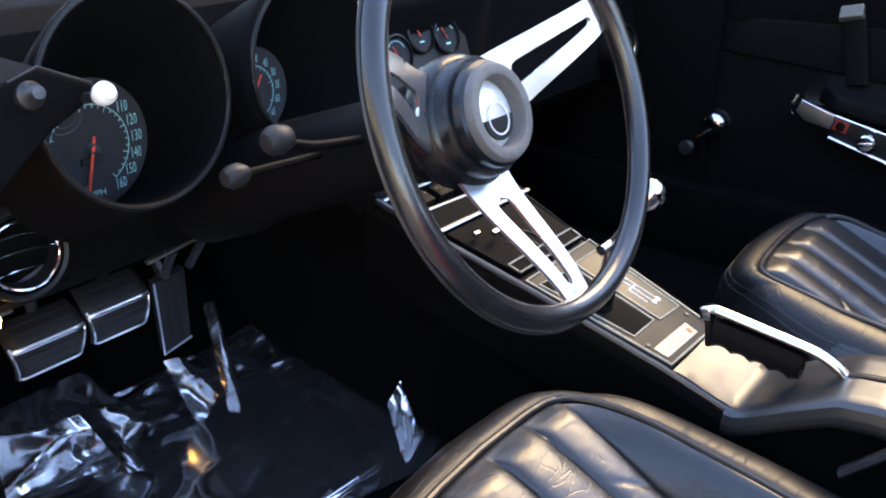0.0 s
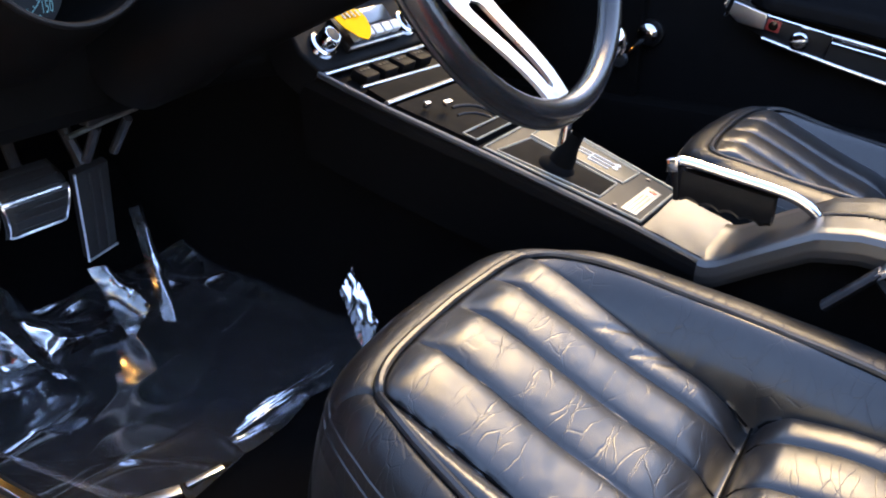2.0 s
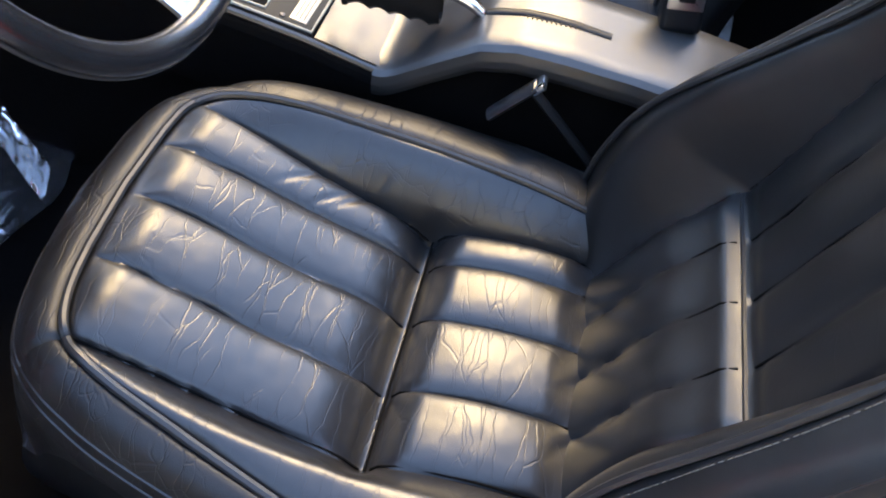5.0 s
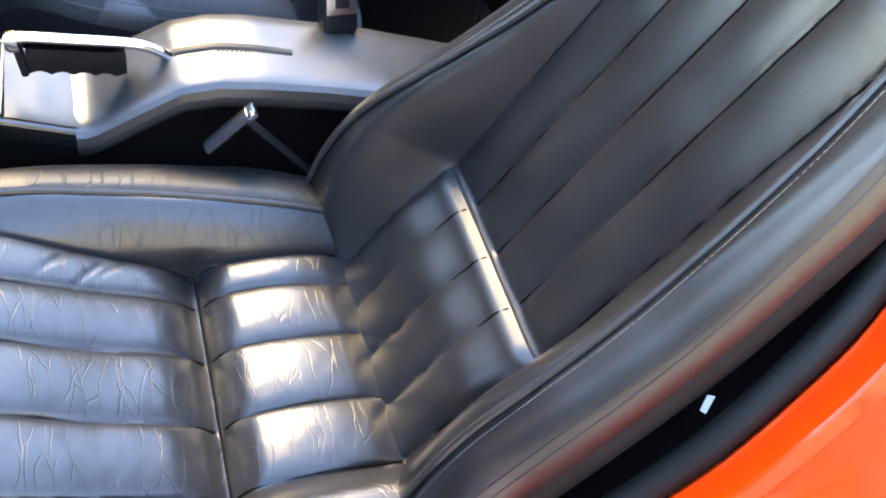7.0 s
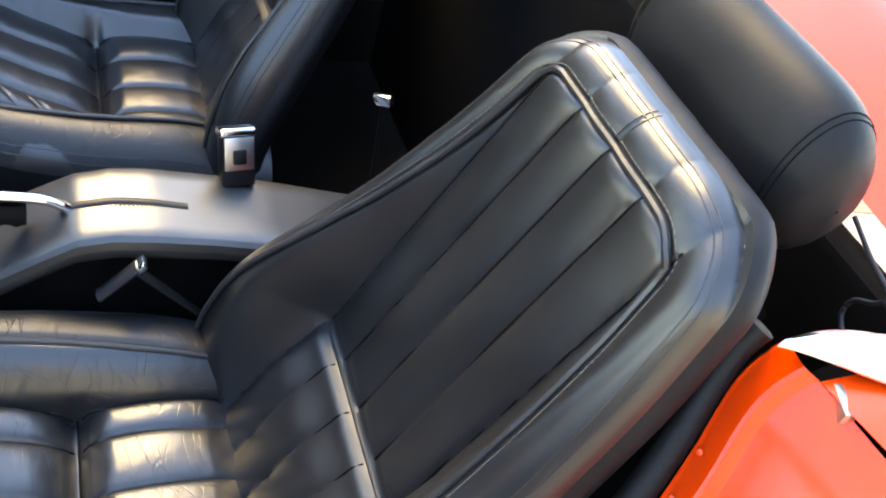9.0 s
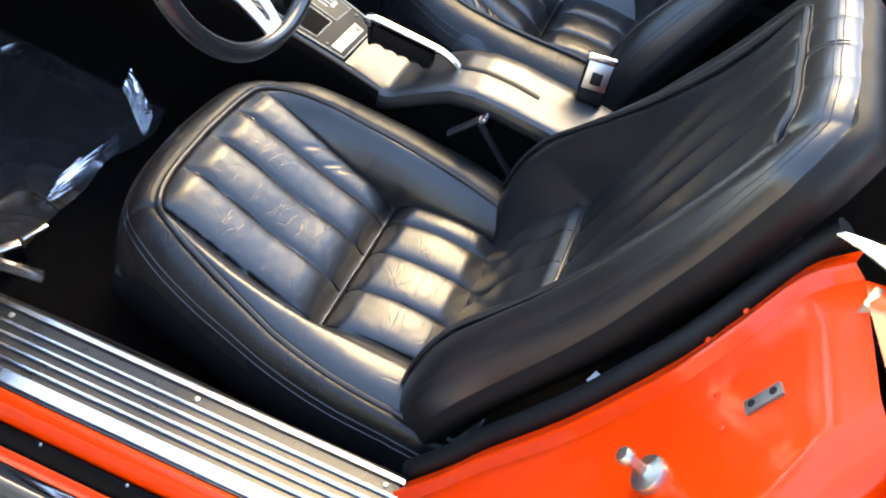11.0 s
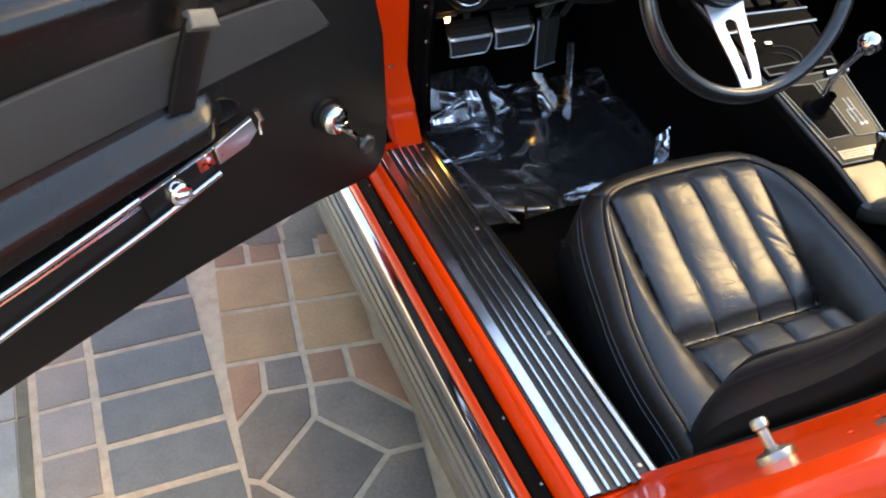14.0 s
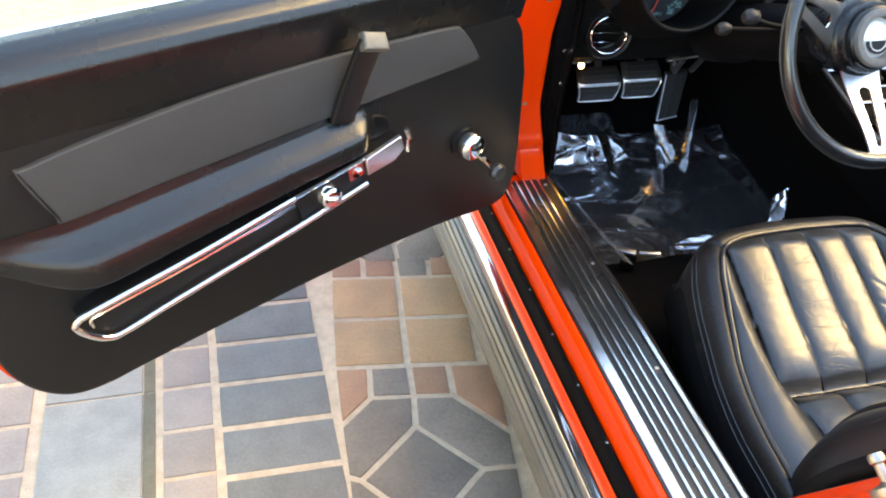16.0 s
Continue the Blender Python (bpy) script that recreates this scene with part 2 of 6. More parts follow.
def slab(outline, depth, m=Matrix(), bevel=0.003, seg=2):
    """A flat shape (x, y), its top at z 0 and its back at -depth, with the top edge rounded; m lays it out."""
    bm = bmesh.new()
    vs = [bm.verts.new((x, y, 0)) for x, y in outline]
    f = bm.faces.new(vs)
    f.normal_update()
    if f.normal.z < 0:
        bmesh.ops.reverse_faces(bm, faces=[f])
    top = bm.faces[:]
    r = bmesh.ops.extrude_face_region(bm, geom=top)
    up = [v for v in r["geom"] if isinstance(v, bmesh.types.BMVert)]
    lower = [v for v in bm.verts if v not in up]
    bmesh.ops.translate(bm, vec=(0, 0, -depth), verts=lower)
    bmesh.ops.recalc_face_normals(bm, faces=bm.faces[:])
    if bevel:
        es = [e for e in bm.edges if all(abs(v.co.z) < 1e-6 for v in e.verts)]
        bmesh.ops.bevel(bm, geom=es, offset=bevel, segments=seg, profile=0.6, affect="EDGES")
    bm.transform(m)
    return from_bm(bm)


def tube(points, radius, n=10, closed=False, flat=1.0, up=(0, 0, 1)):
    """A round bar along points; radius may be a list."""
    P = [Vector(p) for p in points]
    k = len(P)
    rad = radius if isinstance(radius, (list, tuple)) else [radius] * k
    V, F = [], []
    for i, p in enumerate(P):
        a = P[(i - 1) % k] if closed or i else p
        b = P[(i + 1) % k] if closed or i < k - 1 else p
        t = (b - a).normalized()
        s = t.cross(Vector(up))
        s = s.normalized() if s.length > 1e-4 else t.orthogonal().normalized()
        w = s.cross(t)
        for j in range(n):
            q = 2 * math.pi * j / n
            V.append(tuple(p + rad[i] * (math.cos(q) * s + flat * math.sin(q) * w)))
    for i in range(k if closed else k - 1):
        for j in range(n):
            F.append((i * n + j, i * n + (j + 1) % n, ((i + 1) % k) * n + (j + 1) % n, ((i + 1) % k) * n + j))
    if not closed:
        F += [tuple(range(n))[::-1], tuple(range((k - 1) * n, k * n))]
    return V, F


def lathe(profile, m=Matrix(), n=32):
    """A turned shape: profile of (radius, height) round the local z axis."""
    V, F = [], []
    k = len(profile)
    for r, h in profile:
        for j in range(n):
            q = 2 * math.pi * j / n
            V.append(tuple(m @ Vector((max(r, 1e-5) * math.cos(q), max(r, 1e-5) * math.sin(q), h))))
    for i in range(k - 1):
        for j in range(n):
            F.append((i * n + j, i * n + (j + 1) % n, (i + 1) * n + (j + 1) % n, (i + 1) * n + j))
    return V, F


def smooth_line(points, per=8, closed=False):
    """A Catmull-Rom curve through points."""
    P = [Vector(p) for p in points]
    k = len(P)
    out = []
    for i in range(k if closed else k - 1):
        p0 = P[(i - 1) % k] if closed or i else P[i]
        p1, p2 = P[i], P[(i + 1) % k]
        p3 = P[(i + 2) % k] if closed or i < k - 2 else P[i + 1]
        for s in range(per):
            t = s / per
            out.append(0.5 * ((2 * p1) + (p2 - p0) * t + (2 * p0 - 5 * p1 + 4 * p2 - p3) * t * t + (3 * p1 - p0 - 3 * p2 + p3) * t ** 3))
    if not closed:
        out.append(P[-1])
    return out


def lerp_table(rows, z):
    """Linear table look-up with smooth ends."""
    if z <= rows[0][0]:
        return rows[0][1]
    for (a, p), (b, q) in zip(rows, rows[1:]):
        if z <= b:
            t = (z - a) / (b - a)
            return p + (q - p) * t
    return rows[-1][1]


def soft_table(rows, z):
    """Table look-up along a smooth curve through the rows."""
    if z <= rows[0][0]:
        return rows[0][1]
    if z >= rows[-1][0]:
        return rows[-1][1]
    i = max(k for k in range(len(rows) - 1) if rows[k][0] <= z)

    def slope(k):
        a, b = rows[max(k - 1, 0)], rows[min(k + 1, len(rows) - 1)]
        return (b[1] - a[1]) / (b[0] - a[0])
    (x0, p), (x1, q) = rows[i], rows[i + 1]
    h = x1 - x0
    t = (z - x0) / h
    m0, m1 = slope(i) * h, slope(i + 1) * h
    return p * (1 + 2 * t) * (1 - t) ** 2 + m0 * t * (1 - t) ** 2 + q * t * t * (3 - 2 * t) + m1 * t * t * (t - 1)


def sstep(a, b, x):
    t = min(max((x - a) / (b - a), 0), 1)
    return t * t * (3 - 2 * t)


def axes(o, x, y, z):
    """A matrix from an origin and three directions."""
    m = Matrix((x, y, z)).transposed().to_4x4()
    m.translation = o
    return m


# ---- the driveway ----
ground = part("ground", grid(lambda u, v: (-40 + 80 * u, -40 + 80 * v, -0.0035), 2, 2), GROUT, None, smooth=False)
tagged(ground, "pale sandy grout bed of a paved driveway", "ground", kind="structure")


def paver(outline, mat, joint=0.006, far=None):
    """One stone; the outline is drawn in and its top edge rounded."""
    c = Vector((sum(p[0] for p in outline) / len(outline), sum(p[1] for p in outline) / len(outline)))
    pts = []
    n = len(outline)
    area = sum(outline[i][0] * outline[(i + 1) % n][1] - outline[(i + 1) % n][0] * outline[i][1] for i in range(n))
    if area < 0:
        outline = outline[::-1]
    for i in range(n):
        a, b, d = (Vector(outline[(i + k) % n]) for k in (-1, 0, 1))
        e1, e2 = (b - a).normalized(), (d - b).normalized()
        n1, n2 = Vector((-e1.y, e1.x)), Vector((-e2.y, e2.x))
        w = (n1 + n2).normalized()
        pts.append(b + w * joint / max(w.dot(n1), 0.35))
    # a wavy cast edge
    ring = []
    for i in range(n):
        a, b = pts[i], pts[(i + 1) % n]
        k = max(2, int((b - a).length / 0.03))
        for s in range(k):
            p = a.lerp(b, s / k)
            j = noise.noise(Vector((p.x * 40, p.y * 40, 3.1))) * 0.0016
            ring.append((p + (c - p).normalized() * j)[:])
    geo = slab(ring, 0.03, pose(0, 0, random.uniform(-0.0012, 0.0012)), bevel=0.004)
    if far is not None:
        far.setdefault(mat.name, []).append(geo)
        return None
    return part("paver", geo, mat, ground)


# border courses beside the drive: pale slabs, a pinkish course and a blue-grey course
for k in range(-8, 14):
    y = 0.462 + 0.1135 * k
    paver([(-0.680, y + 0.008), (-0.464 - 0.004 * k * 0.2, y + 0.004), (-0.464, y + 0.1135), (-0.680, y + 0.1175)], BLUE_STONE, joint=0.005)
    y2 = 0.484 + 0.109 * k
    paver([(-0.786, y2), (-0.686, y2), (-0.686, y2 + 0.109), (-0.786, y2 + 0.109)], PINK_STONE, joint=0.005)
    y3 = 0.545 + 0.112 * k
    for a, b in ((-1.12, -1.012), (-1.23, -1.12), (-1.34, -1.23)):
        paver([(a, y3), (b, y3), (b, y3 + 0.112), (a, y3 + 0.112)], PINK_STONE)
for k in range(-2, 3):
    y = -0.1 + 0.8 * k
    paver([(-0.998, y), (-0.816, y), (-0.816, y + 0.8), (-0.998, y + 0.8)], CONCRETE, joint=0.003)
    paver([(-0.818, y), (-0.794, y), (-0.794, y + 0.8), (-0.818, y + 0.8)], MORTAR, joint=0.001)


# the patterned field under the car: tan squares, small stones, and large six-sided stones
FIELD = Matrix.Rotation(radians(-7.4), 3, "Z")


def field(points, mat, dx=0.0, dy=0.0, far=None):
    """A stone of the field; the points are given at the first repeat, and the repeats lie along the rows."""
    off = FIELD @ Vector((dx, dy, 0))
    paver([(p[0] + off.x, p[1] + off.y) for p in points], mat, far=far)


def field_repeat(dx, dy, far=None):
    field([(-0.449, 0.700), (-0.298, 0.682), (-0.279, 0.824), (-0.432, 0.843)], TAN_STONE, dx, dy, far)
    field([(-0.298, 0.682), (-0.148, 0.662), (-0.128, 0.806), (-0.279, 0.824)], TAN_STONE, dx, dy, far)
    field([(-0.432, 0.843), (-0.279, 0.824), (-0.261, 0.962), (-0.414, 0.981)], TAN_STONE, dx, dy, far)
    field([(-0.279, 0.824), (-0.128, 0.806), (-0.110, 0.944), (-0.261, 0.962)], TAN_STONE, dx, dy, far)
    field([(-0.459, 0.546), (-0.389, 0.607), (-0.377, 0.690), (-0.449, 0.699)], RUST_STONE, dx, dy, far)
    field([(-0.389, 0.607), (-0.305, 0.596), (-0.296, 0.680), (-0.377, 0.690)], BROWN_STONE, dx, dy, far)
    field([(-0.305, 0.596), (-0.226, 0.584), (-0.216, 0.670), (-0.296, 0.680)], RUST_STONE, dx, dy, far)
    field([(-0.226, 0.584), (-0.139, 0.468), (-0.112, 0.655), (-0.216, 0.670)], RUST_STONE, dx, dy, far)
    field([(-0.459, 0.546), (-0.466, 0.430), (-0.441, 0.416), (-0.318, 0.521), (-0.305, 0.596), (-0.389, 0.607)], BROWN_STONE, dx, dy, far)
    field([(-0.305, 0.596), (-0.318, 0.521), (-0.219, 0.398), (-0.150, 0.392), (-0.139, 0.468), (-0.226, 0.584)], BROWN_STONE, dx, dy, far)
    field([(-0.318, 0.521), (-0.441, 0.416), (-0.345, 0.290), (-0.219, 0.398)], BROWN_STONE, dx, dy, far)
    field([(-0.466, 0.430), (-0.480, 0.300), (-0.420, 0.230), (-0.350, 0.222), (-0.345, 0.290), (-0.441, 0.416)], BROWN_STONE, dx, dy, far)
    field([(-0.345, 0.290), (-0.350, 0.222), (-0.260, 0.210), (-0.170, 0.270), (-0.150, 0.392), (-0.219, 0.398)], BROWN_STONE, dx, dy, far)
    field([(-0.414, 0.981), (-0.337, 0.972), (-0.328, 1.045), (-0.405, 1.054)], RUST_STONE, dx, dy, far)
    field([(-0.337, 0.972), (-0.261, 0.962), (-0.252, 1.036), (-0.328, 1.045)], RUST_STONE, dx, dy, far)
    field([(-0.261, 0.962), (-0.185, 0.953), (-0.176, 1.026), (-0.252, 1.036)], BROWN_STONE, dx, dy, far)
    field([(-0.185, 0.953), (-0.110, 0.944), (-0.101, 1.017), (-0.176, 1.026)], RUST_STONE, dx, dy, far)


for j in range(-2, 3):
    for i in range(0, 2):
        field_repeat(0.62 * i, 0.80 * j)
# the same paving further off, joined by kind of stone
cell = {}
field_repeat(0.0, 0.0, cell)
courses = {}
for k in range(7):
    y = 0.08 + 0.112 * k
    for a in (0, 1, 2, 3):
        paver([(-1.45 - 0.11 * a, y), (-1.34 - 0.11 * a, y), (-1.34 - 0.11 * a, y + 0.112), (-1.45 - 0.11 * a, y + 0.112)], PINK_STONE, far=courses)
    paver([(-0.680, y), (-0.464, y), (-0.464, y + 0.112), (-0.680, y + 0.112)], BLUE_STONE, joint=0.005, far=courses)
    paver([(-0.786, y), (-0.686, y), (-0.686, y + 0.112), (-0.786, y + 0.112)], PINK_STONE, joint=0.005, far=courses)
for source, spots in ((cell, [FIELD @ Vector((0.62 * i, 0.80 * j, 0)) for i in range(0, 8) for j in range(-6, 8) if not (i < 2 and -2 <= j < 3)]),
                      (courses, [Vector((0, 0.784 * j, 0)) for j in range(-6, 7) if not -2 <= j <= 1])):
    for name, geos in source.items():
        base = join(*geos)
        far_ob = part("far_paving", join(*[moved(base, Matrix.Translation(p)) for p in spots]), bpy.data.materials[name], ground, kind="stuff")

# ---- unseen surroundings that shape light and reflections: a house, trees and a hedge ----
STUCCO = material("cream_stucco", (0.72, 0.64, 0.46), 0.85, spec=0.2, vary=0.10, scale=3, bump=0.5, bump_scale=90)
ROOF = material("brown_roof", (0.16, 0.11, 0.08), 0.85, vary=0.25, scale=8, bump=0.5, bump_scale=40)
BARK = material("grey_brown_bark", (0.12, 0.09, 0.065), 0.9, spec=0.2, vary=0.35, scale=12, bump=0.9, bump_scale=50)


def leaf_material():
    """Leaves that reflect and let light through, each a little different."""
    m = bpy.data.materials.new("yellow_green_leaf")
    m.use_nodes = True
    n, l = nodes_of(m)
    n.remove(n["Principled BSDF"])
    geo, ramp, di, tr, mix = (n.new("ShaderNodeNewGeometry"), n.new("ShaderNodeValToRGB"), n.new("ShaderNodeBsdfDiffuse"), n.new("ShaderNodeBsdfTranslucent"), n.new("ShaderNodeMixShader"))
    ramp.color_ramp.elements[0].color = (0.10, 0.12, 0.018, 1)
    ramp.color_ramp.elements[1].color = (0.32, 0.29, 0.06, 1)
    l.new(geo.outputs["Random Per Island"], ramp.inputs[0])
    l.new(ramp.outputs[0], di.inputs[0])
    l.new(ramp.outputs[0], tr.inputs[0])
    mix.inputs[0].default_value = 0.4
    l.new(di.outputs[0], mix.inputs[1])
    l.new(tr.outputs[0], mix.inputs[2])
    l.new(mix.outputs[0], n["Material Output"].inputs[0])
    return m


LEAF = leaf_material()


def house(name, label, x0, x1, y0, y1, h, eave):
    """A plain house: four walls in one shell and a hipped roof with eaves."""
    o = thing(name, ((x0 + x1) / 2, (y0 + y1) / 2, 0), label, "house", "houses beside the drive")
    part("wall", block((x1 - x0, y1 - y0, h + 0.05), Matrix.Translation(((x0 + x1) / 2, (y0 + y1) / 2, h / 2 - 0.025)), 0.03), STUCCO, o)
    e = eave
    a, b, c, d = (x0 - e, y0 - e), (x1 + e, y0 - e), (x1 + e, y1 + e), (x0 - e, y1 + e)
    mx_, q = (x0 + x1) / 2, (x1 - x0) / 2
    V = [(*p, h) for p in (a, b, c, d)] + [(*p, h + 0.16) for p in (a, b, c, d)] + [(mx_, y0 + q, h + 1.1), (mx_, y1 - q, h + 1.1)]
    F = [(3, 2, 1, 0), (0, 1, 5, 4), (1, 2, 6, 5), (2, 3, 7, 6), (3, 0, 4, 7), (4, 5, 8), (5, 6, 9, 8), (6, 7, 9), (7, 4, 8, 9)]
    part("roof", (V, F), ROOF, o, smooth=False)
    return o


# out of view: added to hide low sky on the left and bounce warm light
house("house", "low cream stucco house, unseen, added for warm bounce light", -12.0, -6.4, -5.0, 8.0, 3.4, 0.5)


def tree(name, label, x, y, height, spread, seed):
    """A tapered trunk with limbs, and a crown of leaf clumps with gaps."""
    rng = random.Random(seed)
    t = thing(name, (x, y, 0), label, "tree", "trees ahead")
    fork = height * 0.32
    wood = [tube([(x, y, -0.05), (x + 0.05, y, fork * 0.5), (x, y + 0.04, fork)], [0.16, 0.12, 0.10], 10)]
    ends = []
    for k in range(9):
        a = 2 * math.pi * (k + rng.uniform(-0.3, 0.3)) / 9
        r, z = spread * rng.uniform(0.35, 0.95), height * rng.uniform(0.5, 1.0)
        end = Vector((x + r * math.cos(a), y + r * math.sin(a), z))
        mid = Vector((x, y, fork)).lerp(end, 0.5) + Vector((0, 0, 0.25))
        wood.append(tube(smooth_line([(x, y, fork - 0.1), mid, end], 4), [0.06 - 0.0058 * i for i in range(9)], 7))
        ends += [mid.lerp(end, q) for q in (0.2, 0.6, 1.0)]
    part("trunk", join(*wood), BARK, t)
    V, F = [], []
    for c in ends:
        size = rng.uniform(0.35, 0.7) * spread * 0.45
        for i in range(210):
            d = Vector((rng.gauss(0, 1), rng.gauss(0, 1), rng.gauss(0, 0.7)))
            p = c + d * size * 0.6
            u = Vector((rng.gauss(0, 1), rng.gauss(0, 1), rng.gauss(0, 0.6))).normalized()
            w = u.orthogonal().normalized() * rng.uniform(0.03, 0.05)
            u *= rng.uniform(0.07, 0.11)
            k = len(V)
            V += [tuple(p - u), tuple(p + w), tuple(p + u), tuple(p - w)]
            F.append((k, k + 1, k + 2, k + 3))
    part("crown", (V, F), LEAF, t, smooth=False, kind="stuff")
    return t


# trees stand out of view, placed to tint and mottle the leather's reflections
tree("tree", "broad yellow-green tree beside the drive, unseen, added to mottle the sun", 4.3, 2.9, 5.6, 1.9, 3)
tree("tree", "tall yellow-green tree beyond the bonnet, unseen, added for reflections", 2.8, 7.0, 6.4, 2.3, 8)
tree("tree", "yellow-green tree at the drive's end, unseen, added for reflections", -0.9, 9.0, 5.6, 2.4, 5)
tree("tree", "wide tree behind the other trees, unseen, added for reflections", 6.8, 7.2, 6.6, 2.6, 11)

def hedge(name, label, x, y0, y1, height):
    """A clipped hedge: a dark core under a skin of small leaves."""
    rng = random.Random(21)
    h = thing(name, (x, (y0 + y1) / 2, 0), label, "hedge")
    part("core", block((0.5, y1 - y0, height - 0.1), Matrix.Translation((x, (y0 + y1) / 2, height / 2 - 0.08)), 0.1), BARK, h)
    V, F = [], []
    for i in range(16000):
        p = Vector((x + rng.uniform(-0.36, 0.36), rng.uniform(y0, y1), rng.uniform(0, height) if i % 3 else height - 0.12 + rng.gauss(0, 0.07)))
        if i % 3:
            p.x = x - 0.26 + rng.gauss(0, 0.06)
        u = Vector((rng.gauss(0, 1), rng.gauss(0, 1), rng.gauss(0, 1))).normalized()
        w = u.orthogonal().normalized() * rng.uniform(0.02, 0.035)
        u *= rng.uniform(0.04, 0.07)
        k = len(V)
        V += [tuple(p - u), tuple(p + w), tuple(p + u), tuple(p - w)]
        F.append((k, k + 1, k + 2, k + 3))
    part("foliage", (V, F), LEAF, h, smooth=False, kind="stuff")
    return h


# unseen hedge added to block low light and darken the passenger seat
hedge("hedge", "tall clipped hedge, unseen, added to block low sky on the far side", 4.4, -5.0, 6.5, 2.3)

# ---- the car's body ----
def con_z(y):
    """Height of the console's top along the car."""
    return lerp_table([(-0.45, 0.38), (-0.20, 0.425), (-0.05, 0.458), (0.03, 0.470), (0.10, 0.479), (0.15, 0.481), (0.19, 0.474), (0.24, 0.446), (0.285, 0.418), (0.30, 0.414), (0.383, 0.440), (0.56, 0.496), (0.79, 0.568), (0.90, 0.60)], y)


body = thing("sports_car", (0, 0.4, 0.02), "orange-red sports car with its driver's door open", "car")


def section(rows, t):
    """A point along a polyline, t in 0..1 by vertex."""
    k = t * (len(rows) - 1)
    i = min(int(k + 1e-9), len(rows) - 2)
    f = k - i
    return [a + (b - a) * f for a, b in zip(rows[i], rows[i + 1])]


def extrude_y(profile, y0, y1):
    """A profile of (x, z) drawn out along the car."""
    k = len(profile)
    V = [(x, y, z) for y in (y0, y1) for x, z in profile]
    F = [(i, i + 1, k + i + 1, k + i) for i in range(k - 1)]
    return V, F


# sill: inner wall, top under the plate, rounded red outer edge, rubber seal, lower red lip, polished strip
part("sill_inner", extrude_y([(0.03, 0.19), (0.014, 0.33), (0.006, 0.3455)], -0.02, 0.83), CARPET, body)
part("sill", extrude_y([(0.006, 0.345), (-0.09, 0.345), (-0.101, 0.347), (-0.105, 0.3525), (-0.110, 0.3545), (-0.116, 0.352), (-0.120, 0.345), (-0.1225, 0.330), (-0.1235, 0.300)], -0.02, 0.83), PAINT, body)
seal = part("door_seal", extrude_y([(-0.1235, 0.296), (-0.1240, 0.312), (-0.128, 0.317), (-0.133, 0.314), (-0.136, 0.302), (-0.137, 0.280)], -0.02, 0.83), CON_BLACK, body, "black rubber seal strip")
for k in range(7):
    part("screw", lathe([(0.0, 0.0018), (0.002, 0.0015), (0.0025, 0.0)], pose(-0.1295, 0.06 + 0.115 * k, 0.3155, 0, -20, 0), 10), ZINC, seal)
part("rocker_lip", extrude_y([(-0.1365, 0.270), (-0.1375, 0.283), (-0.1395, 0.286), (-0.1425, 0.282), (-0.1435, 0.270), (-0.144, 0.250)], -0.02, 0.95), PAINT, body)
part("polished_strip", extrude_y([(-0.1425, 0.256), (-0.1435, 0.2545), (-0.148, 0.2525), (-0.153, 0.2495), (-0.1575, 0.2462), (-0.1595, 0.243), (-0.1595, 0.225)], -0.05, 0.955), CHROME, body, "polished strip mirroring the sky")
part("rocker_panel", extrude_y([(-0.145, 0.256), (-0.148, 0.232), (-0.150, 0.205), (-0.148, 0.12), (-0.09, 0.09)], -0.05, 0.96), CON_BLACK, body)
part("floor_pan", block((1.55, 2.3, 0.05), pose(0.72, 0.30, 0.165), 0.01), CARPET, body)
part("firewall", block((1.50, 0.04, 0.62), pose(0.72, 1.30, 0.46), 0.01), CARPET, body)
part("toe_board", grid(lambda u, v: (0.03 + 0.58 * u, 1.10 + 0.20 * v, 0.19 + 0.20 * v), 2, 8), CARPET, body)
# hidden block added to stop light leaking in below the red cowl
part("under_cowl", block((1.50, 0.38, 0.03), pose(0.745, 1.12, 0.705), 0.005), CARPET, body)
part("kick_panel", block((0.03, 0.46, 0.55), pose(0.010, 1.085, 0.45), 0.008), CARPET, body)
part("kick_panel", block((0.03, 0.66, 0.80), pose(1.495, 1.02, 0.52), 0.008), CARPET, body)
part("passenger_sill", block((0.12, 2.3, 0.17), pose(1.50, 0.30, 0.265), 0.02), CARPET, body)
part("passenger_side_trim", block((0.05, 1.0, 0.60), pose(1.52, -0.55, 0.52), 0.02), CARPET, body)
part("tunnel", grid(lambda u, v: (0.600 - 0.030 * (1 - v) ** 2, -0.40 + 1.70 * u, 0.19 + (con_z(min(-0.40 + 1.70 * u, 0.8)) - 0.20) * v), 40, 8), CARPET, body)
part("tunnel", grid(lambda u, v: (0.710 + 0.030 * (1 - v) ** 2, -0.40 + 1.70 * u, 0.19 + (con_z(min(-0.40 + 1.70 * u, 0.8)) - 0.20) * v), 40, 8), CARPET, body)
# kick trim beside the pillar, with screws
trim_edge = part("pillar_trim", grid(lambda u, v: (0.004 + 0.02 * v + 0.02 * sstep(0.3, 1.0, u), 0.835 + 0.035 * math.sin(math.pi * v) + 0.03 * u - 0.03 * (1 - v), 0.345 + 0.36 * u), 16, 5), PLASTIC, body)
for z in (0.45, 0.535, 0.60):
    part("screw", lathe([(0.0, 0.003), (0.004, 0.002), (0.0045, 0.0)], pose(0.014, 0.835 + 0.08 * (z - 0.35), z, 90), 10), CHROME, trim_edge)
part("sill_carpet", grid(lambda u, v: (0.010 + 0.055 * v, -0.02 + 0.80 * u, 0.342 - 0.006 * math.sin(9 * u) - 0.15 * v ** 1.6), 14, 8), SIDE_VINYL, body)

